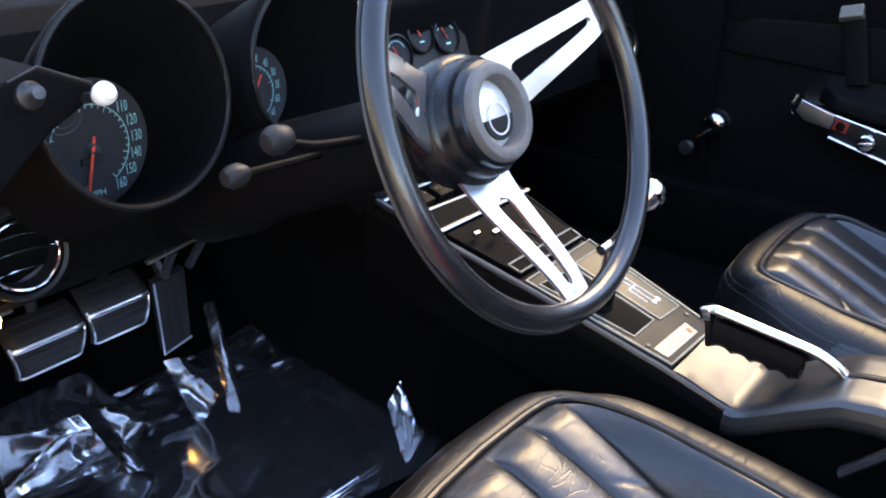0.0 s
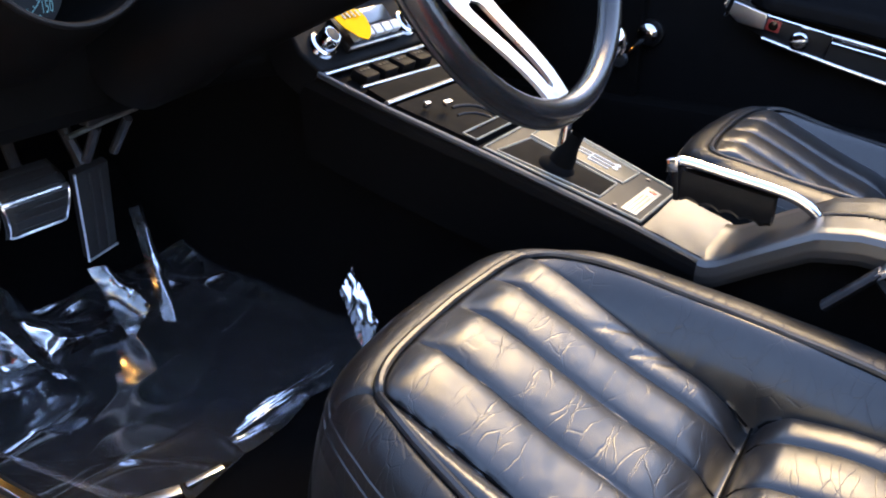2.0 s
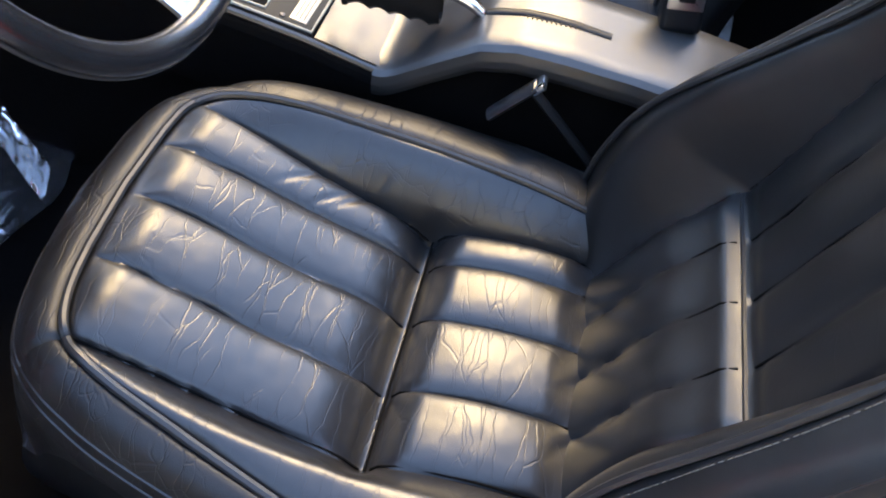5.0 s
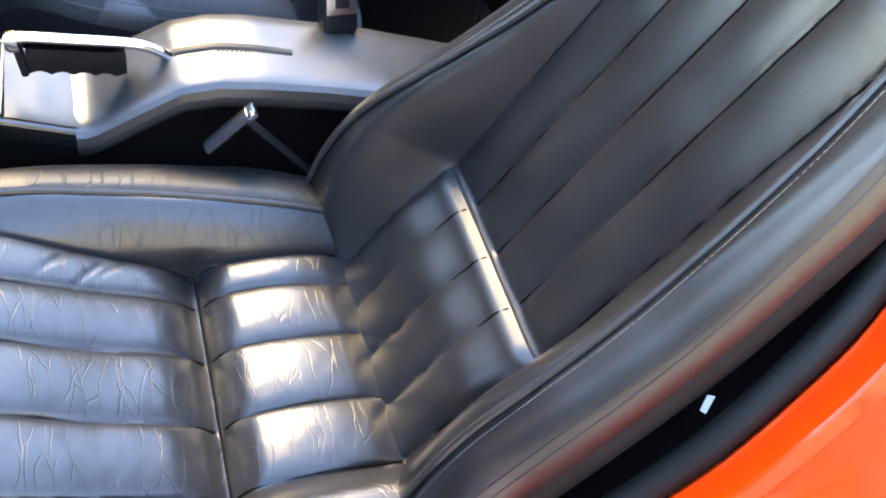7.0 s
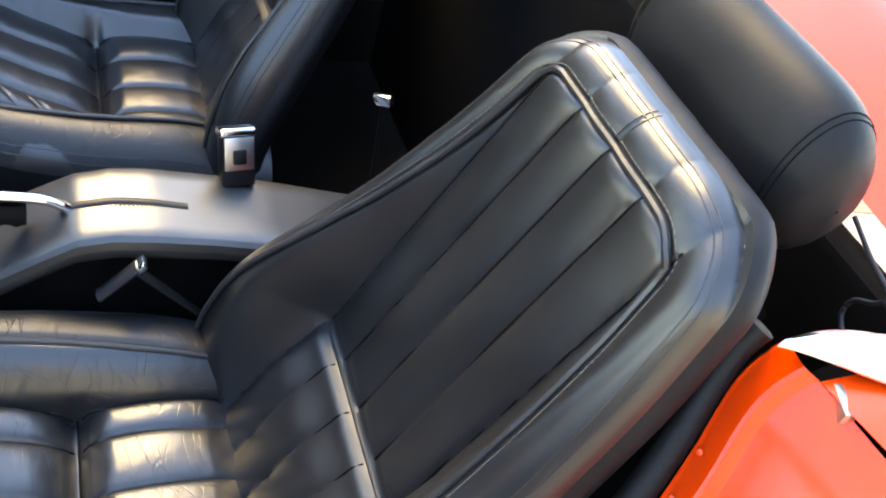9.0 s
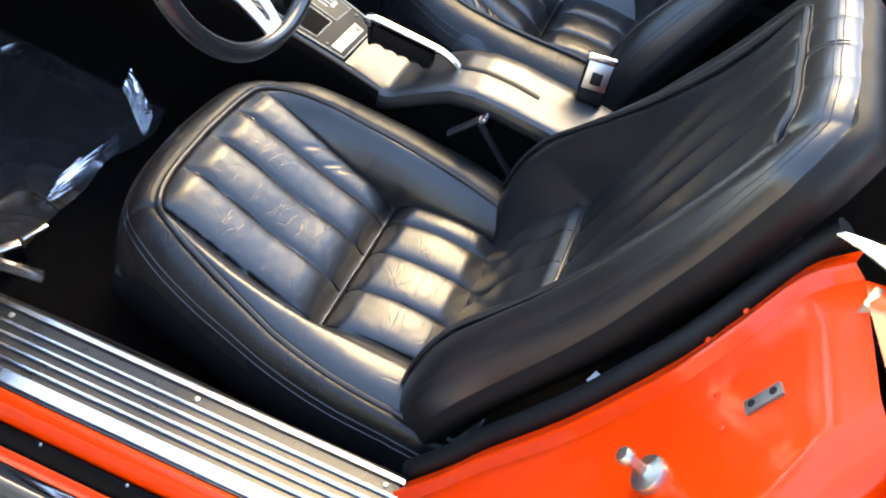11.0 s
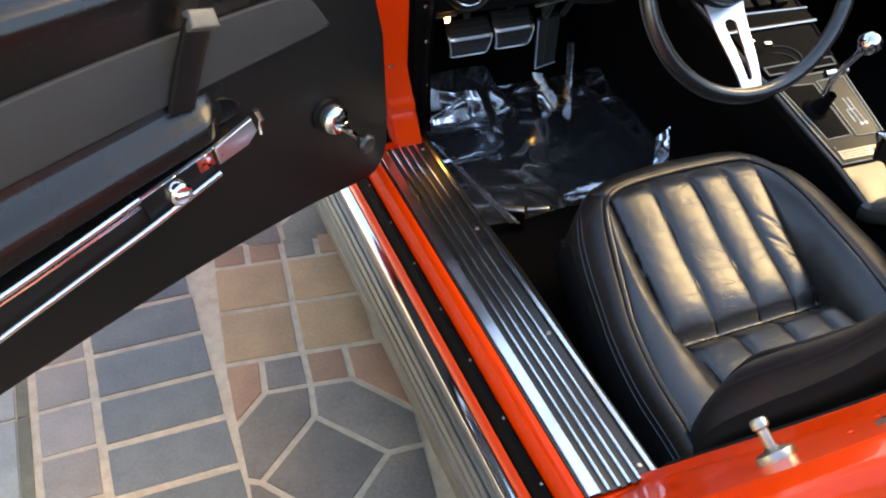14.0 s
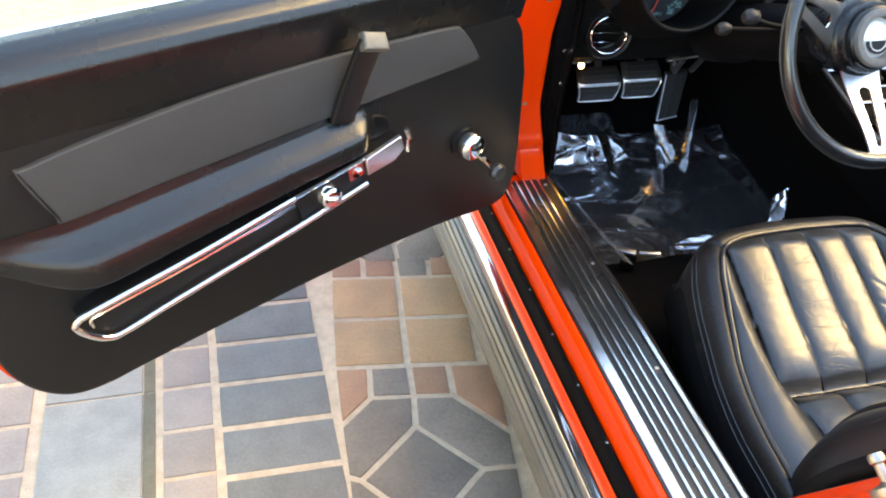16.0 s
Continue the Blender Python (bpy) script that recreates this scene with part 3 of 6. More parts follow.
# aluminium sill plate with ribs
plate = part("sill_plate", extrude_y([(0.006, 0.338), (0.0055, 0.3525), (0.002, 0.3545), (-0.006, 0.3545), (-0.008, 0.3510), (-0.094, 0.3510), (-0.0955, 0.3515), (-0.100, 0.3515), (-0.102, 0.3515), (-0.1025, 0.346)], 0.0, 0.80), PLATE_BLACK, body, "ribbed bright aluminium sill plate")
for x, h in ((-0.002, 0.0048), (-0.0250, 0.0030), (-0.0400, 0.0030), (-0.0550, 0.0030), (-0.0700, 0.0030), (-0.0900, 0.0095)):
    part("rib", extrude_y([(x + h, 0.3505), (x + h - 0.0006, 0.3538), (x + h - 0.0018, 0.3548), (x - h + 0.0018, 0.3548), (x - h + 0.0006, 0.3538), (x - h, 0.3505)], 0.001, 0.799), ALU, plate)
for y in (0.02, 0.27, 0.53, 0.78):
    part("screw", lathe([(0.0, 0.0022), (0.0032, 0.0018), (0.004, 0.0)], pose(-0.0140, y, 0.3512), 10), ZINC, plate)

# ribbed side pipe cover
RIBS = 18


def pipe_cover(u, v):
    a = radians(-60 + 205 * v)
    w = (v * RIBS) % 1.0
    rib = 0.0026 * min(1.0, 2.4 * min(w, 1 - w) * 2) ** 0.7
    return -0.134 - (0.053 + rib) * math.sin(a), -0.45 + 1.62 * u, 0.158 + (0.056 + rib) * math.cos(a)


part("side_pipe_cover", grid(pipe_cover, 2, RIBS * 10 + 1), DULL_ALU, body, "ribbed dull aluminium side pipe cover")

# rear door jamb: it leans back as it rises; a raised lip runs beside the seat
EDGE = [(0.340, 0.006), (0.42, 0.006), (0.47, 0.011), (0.58, 0.013), (0.67, 0.027), (0.71, 0.037), (0.76, 0.057), (0.80, 0.076), (0.83, 0.086), (0.845, 0.086)]


OUTER = [(0.33, -0.126), (0.42, -0.150), (0.54, -0.185), (0.66, -0.188), (0.753, -0.148), (0.814, -0.100), (0.845, -0.070)]


def on_jamb(x, z, lift=0.0):
    """A place on the jamb's leaning face."""
    y = -0.176 - 0.562 * (z - 0.651) + 0.113 * (x + 0.055)
    return x - 0.098 * lift, y + 0.868 * lift, z + 0.488 * lift


def jamb(u, v):
    z = 0.330 + 0.515 * u
    e = soft_table(EDGE, z)
    out = soft_table(OUTER, z)
    lip = 0.026 + 0.004 * sstep(0.45, 0.70, z)
    rows = [(e + 0.004, -0.012), (e, -0.004), (e - 0.004, -0.003), (e - lip + 0.003, 0.0105), (e - lip, 0.0095), (e - lip - 0.008, 0.0), (-0.06 if out < -0.09 else out + 0.02, 0.0), (out + 0.003, 0.0), (out - 0.003, -0.0015), (out - 0.026, -0.009), (out - 0.032, -0.013), (out - 0.038, -0.022), (out - 0.042, -0.05)]
    x, lift = section(rows, v)
    # shallow pressed hollow round the striker
    lift -= 0.0015 * sstep(0.56, 0.60, z) * (1 - sstep(0.80, 0.83, z)) * sstep(out + 0.005, out + 0.03, x) * (1 - sstep(e - lip - 0.035, e - lip - 0.012, x))
    # top turns back into the deck
    turn = sstep(0.80, 0.845, z)
    x, y, zz = on_jamb(x, z, lift)
    return x, y - 0.012 * turn * turn, zz


part("door_jamb", grid(jamb, 60, 81), PAINT, body)
# rear quarter: over the jamb's top and down the flank
part("rear_quarter", grid(lambda u, v: (lambda s: (s[0], -0.285 - 0.012 - 1.1 * u + s[2] * (1 - u), s[1] + 0.035 * math.sin(math.pi * min(u * 1.4, 1))))(section([(0.046, 0.846, 0.012), (0.01, 0.850, 0.010), (-0.05, 0.850, -0.004), (-0.105, 0.842, -0.016), (-0.150, 0.81, -0.022), (-0.192, 0.75, 0.007), (-0.227, 0.66, 0.053), (-0.225, 0.55, 0.115), (-0.198, 0.40, 0.20), (-0.165, 0.20, 0.31)], v)), 24, 65), PAINT, body)
part("rear_deck", grid(lambda u, v: (0.06 + 1.32 * u, -0.47 - 0.95 * v, 0.842 + 0.075 * sstep(0.0, 0.22, v) + 0.03 * math.sin(math.pi * u) - 0.02 * v), 24, 14), PAINT, body)
part("rear_bulkhead", block((1.4, 0.04, 0.62), pose(0.72, -0.46, 0.51), 0.01), CARPET, body)
part("inner_side", block((0.03, 0.30, 0.50), pose(0.105, -0.46, 0.50, -28, 0, 0), 0.01), CARPET, body)
SEAL_LINE = [on_jamb(soft_table(EDGE, z) + 0.016, z, -0.004) for z in np.linspace(0.345, 0.845, 26)]
part("jamb_seal", tube(SEAL_LINE, 0.013, 12), RUBBER, body, "black rubber door seal")
part("seal_skirt", grid(lambda u, v: (lambda p: (p[0] + 0.008 + 0.055 * v, p[1] - 0.012 - 0.03 * v, p[2] - 0.012 * v))(section(SEAL_LINE, u)), 30, 6), CARPET, body)
# striker, latch plate, holes and rivets on the jamb
JN = Vector((-0.098, 0.868, 0.488)).normalized()
JX = Vector((1, 0.113, 0)).normalized()
JM = lambda x, z, lift=0.0: axes(on_jamb(x, z, lift), JX, JN.cross(JX), JN)
part("striker", lathe([(0.0, 0.037), (0.006, 0.037), (0.0078, 0.0345), (0.0078, 0.029), (0.0052, 0.027), (0.0052, 0.012), (0.008, 0.010), (0.0165, 0.0075), (0.0175, 0.005), (0.0175, 0.0)], JM(-0.087, 0.682, -0.002), 24), ZINC, body, "zinc door striker bolt")
part("latch_plate", slab([(-0.017, -0.0065), (0.017, -0.0065), (0.017, 0.0065), (-0.017, 0.0065)], 0.007, JM(-0.046, 0.776, 0.002) @ pose(0, 0, 0, 0, 0, -78), 0.0015), material("dull_latch_steel", (0.16, 0.15, 0.14), 0.5, metal=0.7, vary=0.25, scale=90), body, "zinc latch plate with two holes")
for q in (-0.010, 0.010):
    part("plate_hole", lathe([(0.0, 0.0005), (0.0032, 0.0005), (0.0036, 0.0)], JM(-0.046, 0.776, 0.0022) @ pose(0, 0, 0, 0, 0, -78) @ Matrix.Translation((q, 0, 0)), 14), PLASTIC, body)
for x, z, up in ((-0.025, 0.736, 0.0), (-0.062, 0.742, 0.0), (0.034, 0.730, 0.004), (0.050, 0.764, 0.004), (-0.02, 0.60, 0.0)):
    part("rivet", lathe([(0.0, 0.001), (0.002, 0.001), (0.0028, 0.0004), (0.0032, 0.0)], JM(x, z, up), 12), PAINT, body)


def cap_point(u, v):
    """A domed chrome cap that widens towards the rear."""
    y = -0.262 - 0.19 * u
    w = sstep(0.0, 0.5, u) ** 0.6
    mid, half = 0.074 - 0.024 * sstep(0.0, 0.6, u) - 0.04 * u * u, 0.003 + 0.021 * w
    a = math.pi * v
    return mid + half * math.cos(a), y - 0.008 * math.cos(a), 0.858 + (0.004 + 0.011 * w) * math.sin(a)


part("chrome_cap", grid(cap_point, 30, 17), CHROME, body, "chrome trim cap")
part("cable", tube(smooth_line([(0.178, -0.40, 0.880), (0.143, -0.40, 0.866), (0.112, -0.40, 0.857), (0.114, -0.40, 0.843), (0.131, -0.40, 0.828), (0.132, -0.40, 0.811), (0.118, -0.395, 0.803), (0.095, -0.38, 0.80)], 6), 0.0022, 8), PEDAL, body, "thin grey cable behind the seat")
part("lock_striker", block((0.030, 0.010, 0.026), pose(0.028, -0.292, 0.836, 0, 0, -20), 0.003), ZINC, body, "zinc bracket with a bolt")

# hinge pillar
def pillar(u, v):
    z = 0.345 + 0.55 * u
    yb = lerp_table([(0.345, 0.800), (0.355, 0.806), (0.40, 0.818), (0.405, 0.824), (0.425, 0.826), (0.50, 0.848), (0.65, 0.86), (0.9, 0.87)], z)
    xl = lerp_table([(0.345, -0.055), (0.49, -0.076), (0.65, -0.092), (0.9, -0.11)], z)
    xr = lerp_table([(0.345, -0.003), (0.49, -0.020), (0.63, -0.012), (0.72, 0.004), (0.9, 0.05)], z)
    a, d = section([(0, 0.05), (0, 0.006), (0.05, 0), (0.93, 0), (0.97, 0.002), (1, 0.008), (1, 0.06)], v)
    d -= 0.004 * sstep(0.405, 0.425, z) * (1 - sstep(0.425, 0.44, z))
    return xl + (xr - xl) * a, yb + d, z


hinge = part("hinge_pillar", grid(pillar, 70, 31), PAINT, body)
for x, z in ((-0.054, 0.496), (-0.085, 0.600), (-0.030, 0.70)):
    part("bolt", lathe([(0.0, 0.005), (0.005, 0.004), (0.006, 0.0)], pose(x, 0.851 + 0.06 * (z - 0.5), z, 90), 8), ZINC, hinge)
part("fender_rear", grid(lambda u, v: (-0.135 - 0.02 * math.sin(math.pi * v), 0.90 + 0.7 * u, 0.24 + 0.56 * v), 2, 12), PAINT, body)
part("cowl", grid(lambda u, v: (-0.13 + 1.70 * u, 1.16 + 0.9 * v, 0.80 - 0.10 * v + 0.05 * math.sin(math.pi * u) ** 4), 30, 6), PAINT, body)
part("body_side", grid(lambda u, v: (1.60 + 0.02 * math.sin(math.pi * v), -1.3 + 3.3 * u, 0.22 + 0.50 * v), 4, 10), PAINT, body)


# ---- doors ----
def make_door(name, label, M, dz, skin_shape):
    """M: local (along the door from its hinge, up, towards the cabin). dz lowers the fittings."""
    base = M @ Vector((0.05, 0.35, 0))
    d = thing(name, base, label, "car door", "front doors")
    P3 = lambda u, z, n=0.0: M @ Vector((u, z + dz, n))
    MM = M @ Matrix.Translation((0, dz, 0))
    outline = [tuple(p)[:2] for p in smooth_line([(0.056, 0.62, 0), (0.047, 0.45, 0), (0.055, 0.388, 0), (0.085, 0.356, 0), (0.15, 0.356, 0), (0.24, 0.362, 0), (0.44, 0.361, 0), (0.65, 0.347, 0), (0.79, 0.334, 0), (0.85, 0.329, 0), (0.90, 0.340, 0), (0.945, 0.383, 0), (0.972, 0.45, 0), (0.99, 0.58, 0), (0.995, 0.72, 0)], 5)]
    shape = outline + [(0.99, 0.80), (0.8, 0.812), (0.6, 0.805), (0.4, 0.793), (0.2, 0.775), (0.11, 0.75), (0.075, 0.70)]
    # the far door's shade is put into its colour: blacker, duller panel and pads
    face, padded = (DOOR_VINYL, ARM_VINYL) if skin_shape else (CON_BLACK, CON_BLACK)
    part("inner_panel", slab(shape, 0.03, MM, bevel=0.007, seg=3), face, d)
    part("outer_skin", slab([(x + 0.012 * (x - 0.5) if skin_shape else 0.5 + 0.93 * (x - 0.5), y - (0.006 if skin_shape else 0.05)) for x, y in shape], 0.085, MM @ Matrix.Translation((0, 0, -0.026)), bevel=0.0), PAINT, d)

    # padded top that rolls over to the window slot
    def pad_top(u, v):
        s = 0.085 + 0.905 * u
        zt = 0.800 + 0.008 * sstep(0.1, 0.9, s)
        z, n = section([(-0.075, -0.002), (-0.055, 0.0022), (-0.030, 0.0085), (0.0, 0.0150), (0.018, 0.0165), (0.032, 0.010), (0.042, -0.006), (0.047, -0.026), (0.046, -0.05), (0.03, -0.052)], v)
        return P3(s, zt + z, n)
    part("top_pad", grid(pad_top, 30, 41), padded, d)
    part("window_slot_trim", tube([P3(s, 0.842 + 0.008 * sstep(0.1, 0.9, s), -0.056) for s in np.linspace(0.09, 0.99, 16)], 0.006, 8), CHROME, d)

    # grey insert
    pad = [tuple(p)[:2] for p in smooth_line([(0.245, 0.746, 0), (0.35, 0.750, 0), (0.50, 0.752, 0), (0.65, 0.746, 0), (0.80, 0.730, 0), (0.880, 0.717, 0), (0.893, 0.710, 0), (0.862, 0.640, 0), (0.845, 0.628, 0), (0.70, 0.640, 0), (0.50, 0.655, 0), (0.30, 0.668, 0), (0.185, 0.676, 0), (0.180, 0.686, 0), (0.215, 0.735, 0)], 4, closed=True)]
    # the far door's insert is blackened too, to look shaded
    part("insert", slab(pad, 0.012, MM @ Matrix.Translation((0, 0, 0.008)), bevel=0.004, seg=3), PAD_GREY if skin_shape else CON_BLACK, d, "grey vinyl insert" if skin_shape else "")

    # armrest swell: slopes out below the insert to a soft bend, then a flat face and a rounded lower lip; fades into the rear edge
    def arm(u, v):
        s = 0.37 + 0.612 * u
        top = lerp_table([(0.37, 0.664), (0.50, 0.651), (0.70, 0.636), (0.845, 0.625), (0.92, 0.628), (0.985, 0.645)], s)
        low = lerp_table([(0.37, 0.604), (0.43, 0.594), (0.545, 0.577), (0.70, 0.552), (0.80, 0.535), (0.835, 0.531), (0.86, 0.534), (0.89, 0.549), (0.985, 0.612)], s)
        full = sstep(0.375, 0.425, s) * (1 - 0.95 * sstep(0.815, 0.975, s))
        w, n = section([(0.0, 0.0), (0.16, 0.004), (0.34, 0.015), (0.50, 0.029), (0.58, 0.033), (0.66, 0.035), (0.80, 0.0365), (0.92, 0.037), (0.965, 0.035), (0.99, 0.028), (1.0, 0.016), (1.0, 0.0)], v)
        return P3(s, top + (low - top) * w, 0.0015 + n * full)
    part("armrest", grid(arm, 80, 61), padded, d)
    # cup behind the handle
    part("handle_cup", lathe([(0.034, 0.0), (0.031, 0.004), (0.026, 0.002), (0.0, 0.001)], MM @ Matrix.Translation((0.392, 0.617, 0.002)) @ pose(0, 0, 0, 0, 0, 10) @ Matrix.Diagonal((1.25, 0.62, 1, 1)), 28), PLASTIC, d)
    # long chrome grip: two bars that meet at the rear in a rounded nose
    nose = smooth_line([P3(0.545, 0.563, 0.036), P3(0.70, 0.535, 0.042), P3(0.84, 0.508, 0.040), P3(0.872, 0.497, 0.036), P3(0.876, 0.482, 0.034), P3(0.858, 0.460, 0.034), P3(0.838, 0.447, 0.034), P3(0.815, 0.447, 0.034), P3(0.74, 0.467, 0.036), P3(0.62, 0.495, 0.038), P3(0.53, 0.517, 0.040), P3(0.419, 0.546, 0.040)], 5)
    grip = part("pull_grip", tube(nose, 0.0052, 10), CHROME, d, "chrome pull grip")
    part("inlay_line", tube(smooth_line([P3(0.545, 0.551, 0.036), P3(0.70, 0.523, 0.040), P3(0.835, 0.497, 0.037), P3(0.856, 0.488, 0.034), P3(0.855, 0.474, 0.033)], 5), 0.0026, 8), CHROME, grip)
    part("grip_backing", slab([(0.545, 0.558), (0.84, 0.503), (0.868, 0.488), (0.84, 0.452), (0.815, 0.452), (0.53, 0.518)], 0.03, MM @ Matrix.Translation((0, 0, 0.030)), bevel=0.004), DOOR_VINYL, d)
    part("switch_plate", slab([(0.352, 0.600), (0.43, 0.584), (0.545, 0.562), (0.532, 0.518), (0.42, 0.546), (0.36, 0.578)], 0.030, MM @ Matrix.Translation((0, 0, 0.036)), bevel=0.003), PLASTIC, d)
    part("plate_edge", tube([P3(0.545, 0.564, 0.037), P3(0.43, 0.588, 0.037), P3(0.36, 0.604, 0.036)], 0.0028, 8), CHROME, d)
    handle = part("door_handle", slab([(0.352, 0.588), (0.360, 0.612), (0.425, 0.592), (0.420, 0.562), (0.37, 0.572)], 0.008, MM @ Matrix.Translation((0, 0, 0.045)), bevel=0.003, seg=3), BRUSHED, d, "brushed steel door handle")
    part("handle_tip", tube([P3(0.349, 0.583, 0.044), P3(0.345, 0.605, 0.046), P3(0.350, 0.622, 0.044)], 0.005, 10), CHROME, handle)
    part("handle_badge", lathe([(0.0, 0.0035), (0.009, 0.003), (0.0095, 0.0)], MM @ Matrix.Translation((0.437, 0.571, 0.037)), 20), CHROME, d)
    part("badge_field", block((0.026, 0.022, 0.003), MM @ Matrix.Translation((0.437, 0.571, 0.0365)) @ pose(0, 0, 0, 0, 0, -12), 0.001), material("dull_red_enamel", (0.28, 0.03, 0.025), 0.35, vary=0.1) if "dull_red_enamel" not in bpy.data.materials else bpy.data.materials["dull_red_enamel"], d)
    knob = part("lock_knob", lathe([(0.0, 0.016), (0.013, 0.016), (0.0165, 0.013), (0.017, 0.008), (0.019, 0.004), (0.019, 0.0)], MM @ Matrix.Translation((0.489, 0.549, 0.036)), 28), CHROME, d, "round chrome lock knob")
    part("knob_blade", block((0.026, 0.006, 0.008), MM @ Matrix.Translation((0.489, 0.549, 0.054)) @ pose(0, 0, 0, 0, 0, 12), 0.002), CHROME, knob)
    # strap pull: a wedge with a pale cap
    def strap_point(u, v):
        c0, c1 = Vector((0.446, 0.648)), Vector((0.419, 0.786))
        c = c0.lerp(c1, u)
        a = 2 * math.pi * v
        w = 0.020 + 0.001 * u
        dx, dn = math.copysign(abs(math.cos(a)) ** 0.5, math.cos(a)) * w, math.copysign(abs(math.sin(a)) ** 0.6, math.sin(a)) * 0.0065
        return P3(c.x + dx, c.y + dx * 0.20, 0.012 + 0.034 * u ** 1.3 + dn)
    strap = part("pull_strap", grid(strap_point, 16, 24, wrap_v=True), PLASTIC, d, "black pull strap with pale cap")
    part("strap_cap", slab([(-0.021, -0.013), (0.021, -0.011), (0.019, 0.014), (-0.019, 0.012)], 0.014, MM @ Matrix.Translation((0.419, 0.786, 0.056)) @ pose(0, 0, 0, -35, 0, 11), 0.004, 3), material("worn_cap", (0.11, 0.098, 0.08), 0.45, metal=0.3, vary=0.25, scale=90, bump=0.2) if "worn_cap" not in bpy.data.materials else bpy.data.materials["worn_cap"], strap)
    # window crank
    crank = part("window_crank", lathe([(0.0, 0.040), (0.012, 0.039), (0.021, 0.035), (0.0255, 0.027), (0.0255, 0.017), (0.021, 0.008), (0.014, 0.004), (0.014, 0.0)], MM @ Matrix.Translation((0.190, 0.527, 0.0)), 32), CHROME, d, "chrome window crank with dark knob")
    part("crank_arm", tube(smooth_line([P3(0.186, 0.520, 0.026), P3(0.172, 0.505, 0.032), P3(0.158, 0.488, 0.034), P3(0.147, 0.475, 0.034)], 5), [0.0145 - 0.0004 * i for i in range(16)], 10, flat=0.6), CHROME, crank)
    part("crank_knob", lathe([(0.0, 0.022), (0.013, 0.021), (0.0165, 0.015), (0.014, 0.006), (0.007, 0.0)], MM @ Matrix.Translation((0.146, 0.473, 0.036)), 20), DARK_METAL, crank)
    part("crank_ring", lathe([(0.028, 0.0), (0.027, 0.004), (0.02, 0.005)], MM @ Matrix.Translation((0.190, 0.527, 0.001)), 28), PLASTIC, crank)
    return d


TH = radians(65)
DU, DN = Vector((-math.sin(TH), -math.cos(TH), 0)), Vector((math.cos(TH), -math.sin(TH), 0))
DOOR = axes(DU * -0.275 + DN * -0.715, DU, Vector((0, 0, 1)), DN)
make_door("driver_door", "open door with black vinyl panel, grey insert and chrome pull grip", DOOR, 0.0, True)
PDOOR = axes((1.505, 0.867, 0), Vector((0, -1, 0)), Vector((0, 0, 1)), Vector((-1, 0, 0)))
make_door("passenger_door", "closed door with chrome pull grip, its vinyl panel darkened as if in shadow", PDOOR, -0.044, False)

# ---- seats ----
FRONT_LINES, BACK_LINES = [0.174, 0.253, 0.329, 0.398, 0.462], [0.174, 0.250, 0.331, 0.402, 0.445]


def rib_profile(x, lines, soft=0.5):
    """0 on a seam line, 1 on the crown between two lines; 1 outside them."""
    if x <= lines[0] or x >= lines[-1]:
        return None
    for a, b in zip(lines, lines[1:]):
        if x <= b:
            s = (x - a) / (b - a)
            return (1 - (2 * s - 1) ** 2) ** soft
    return None


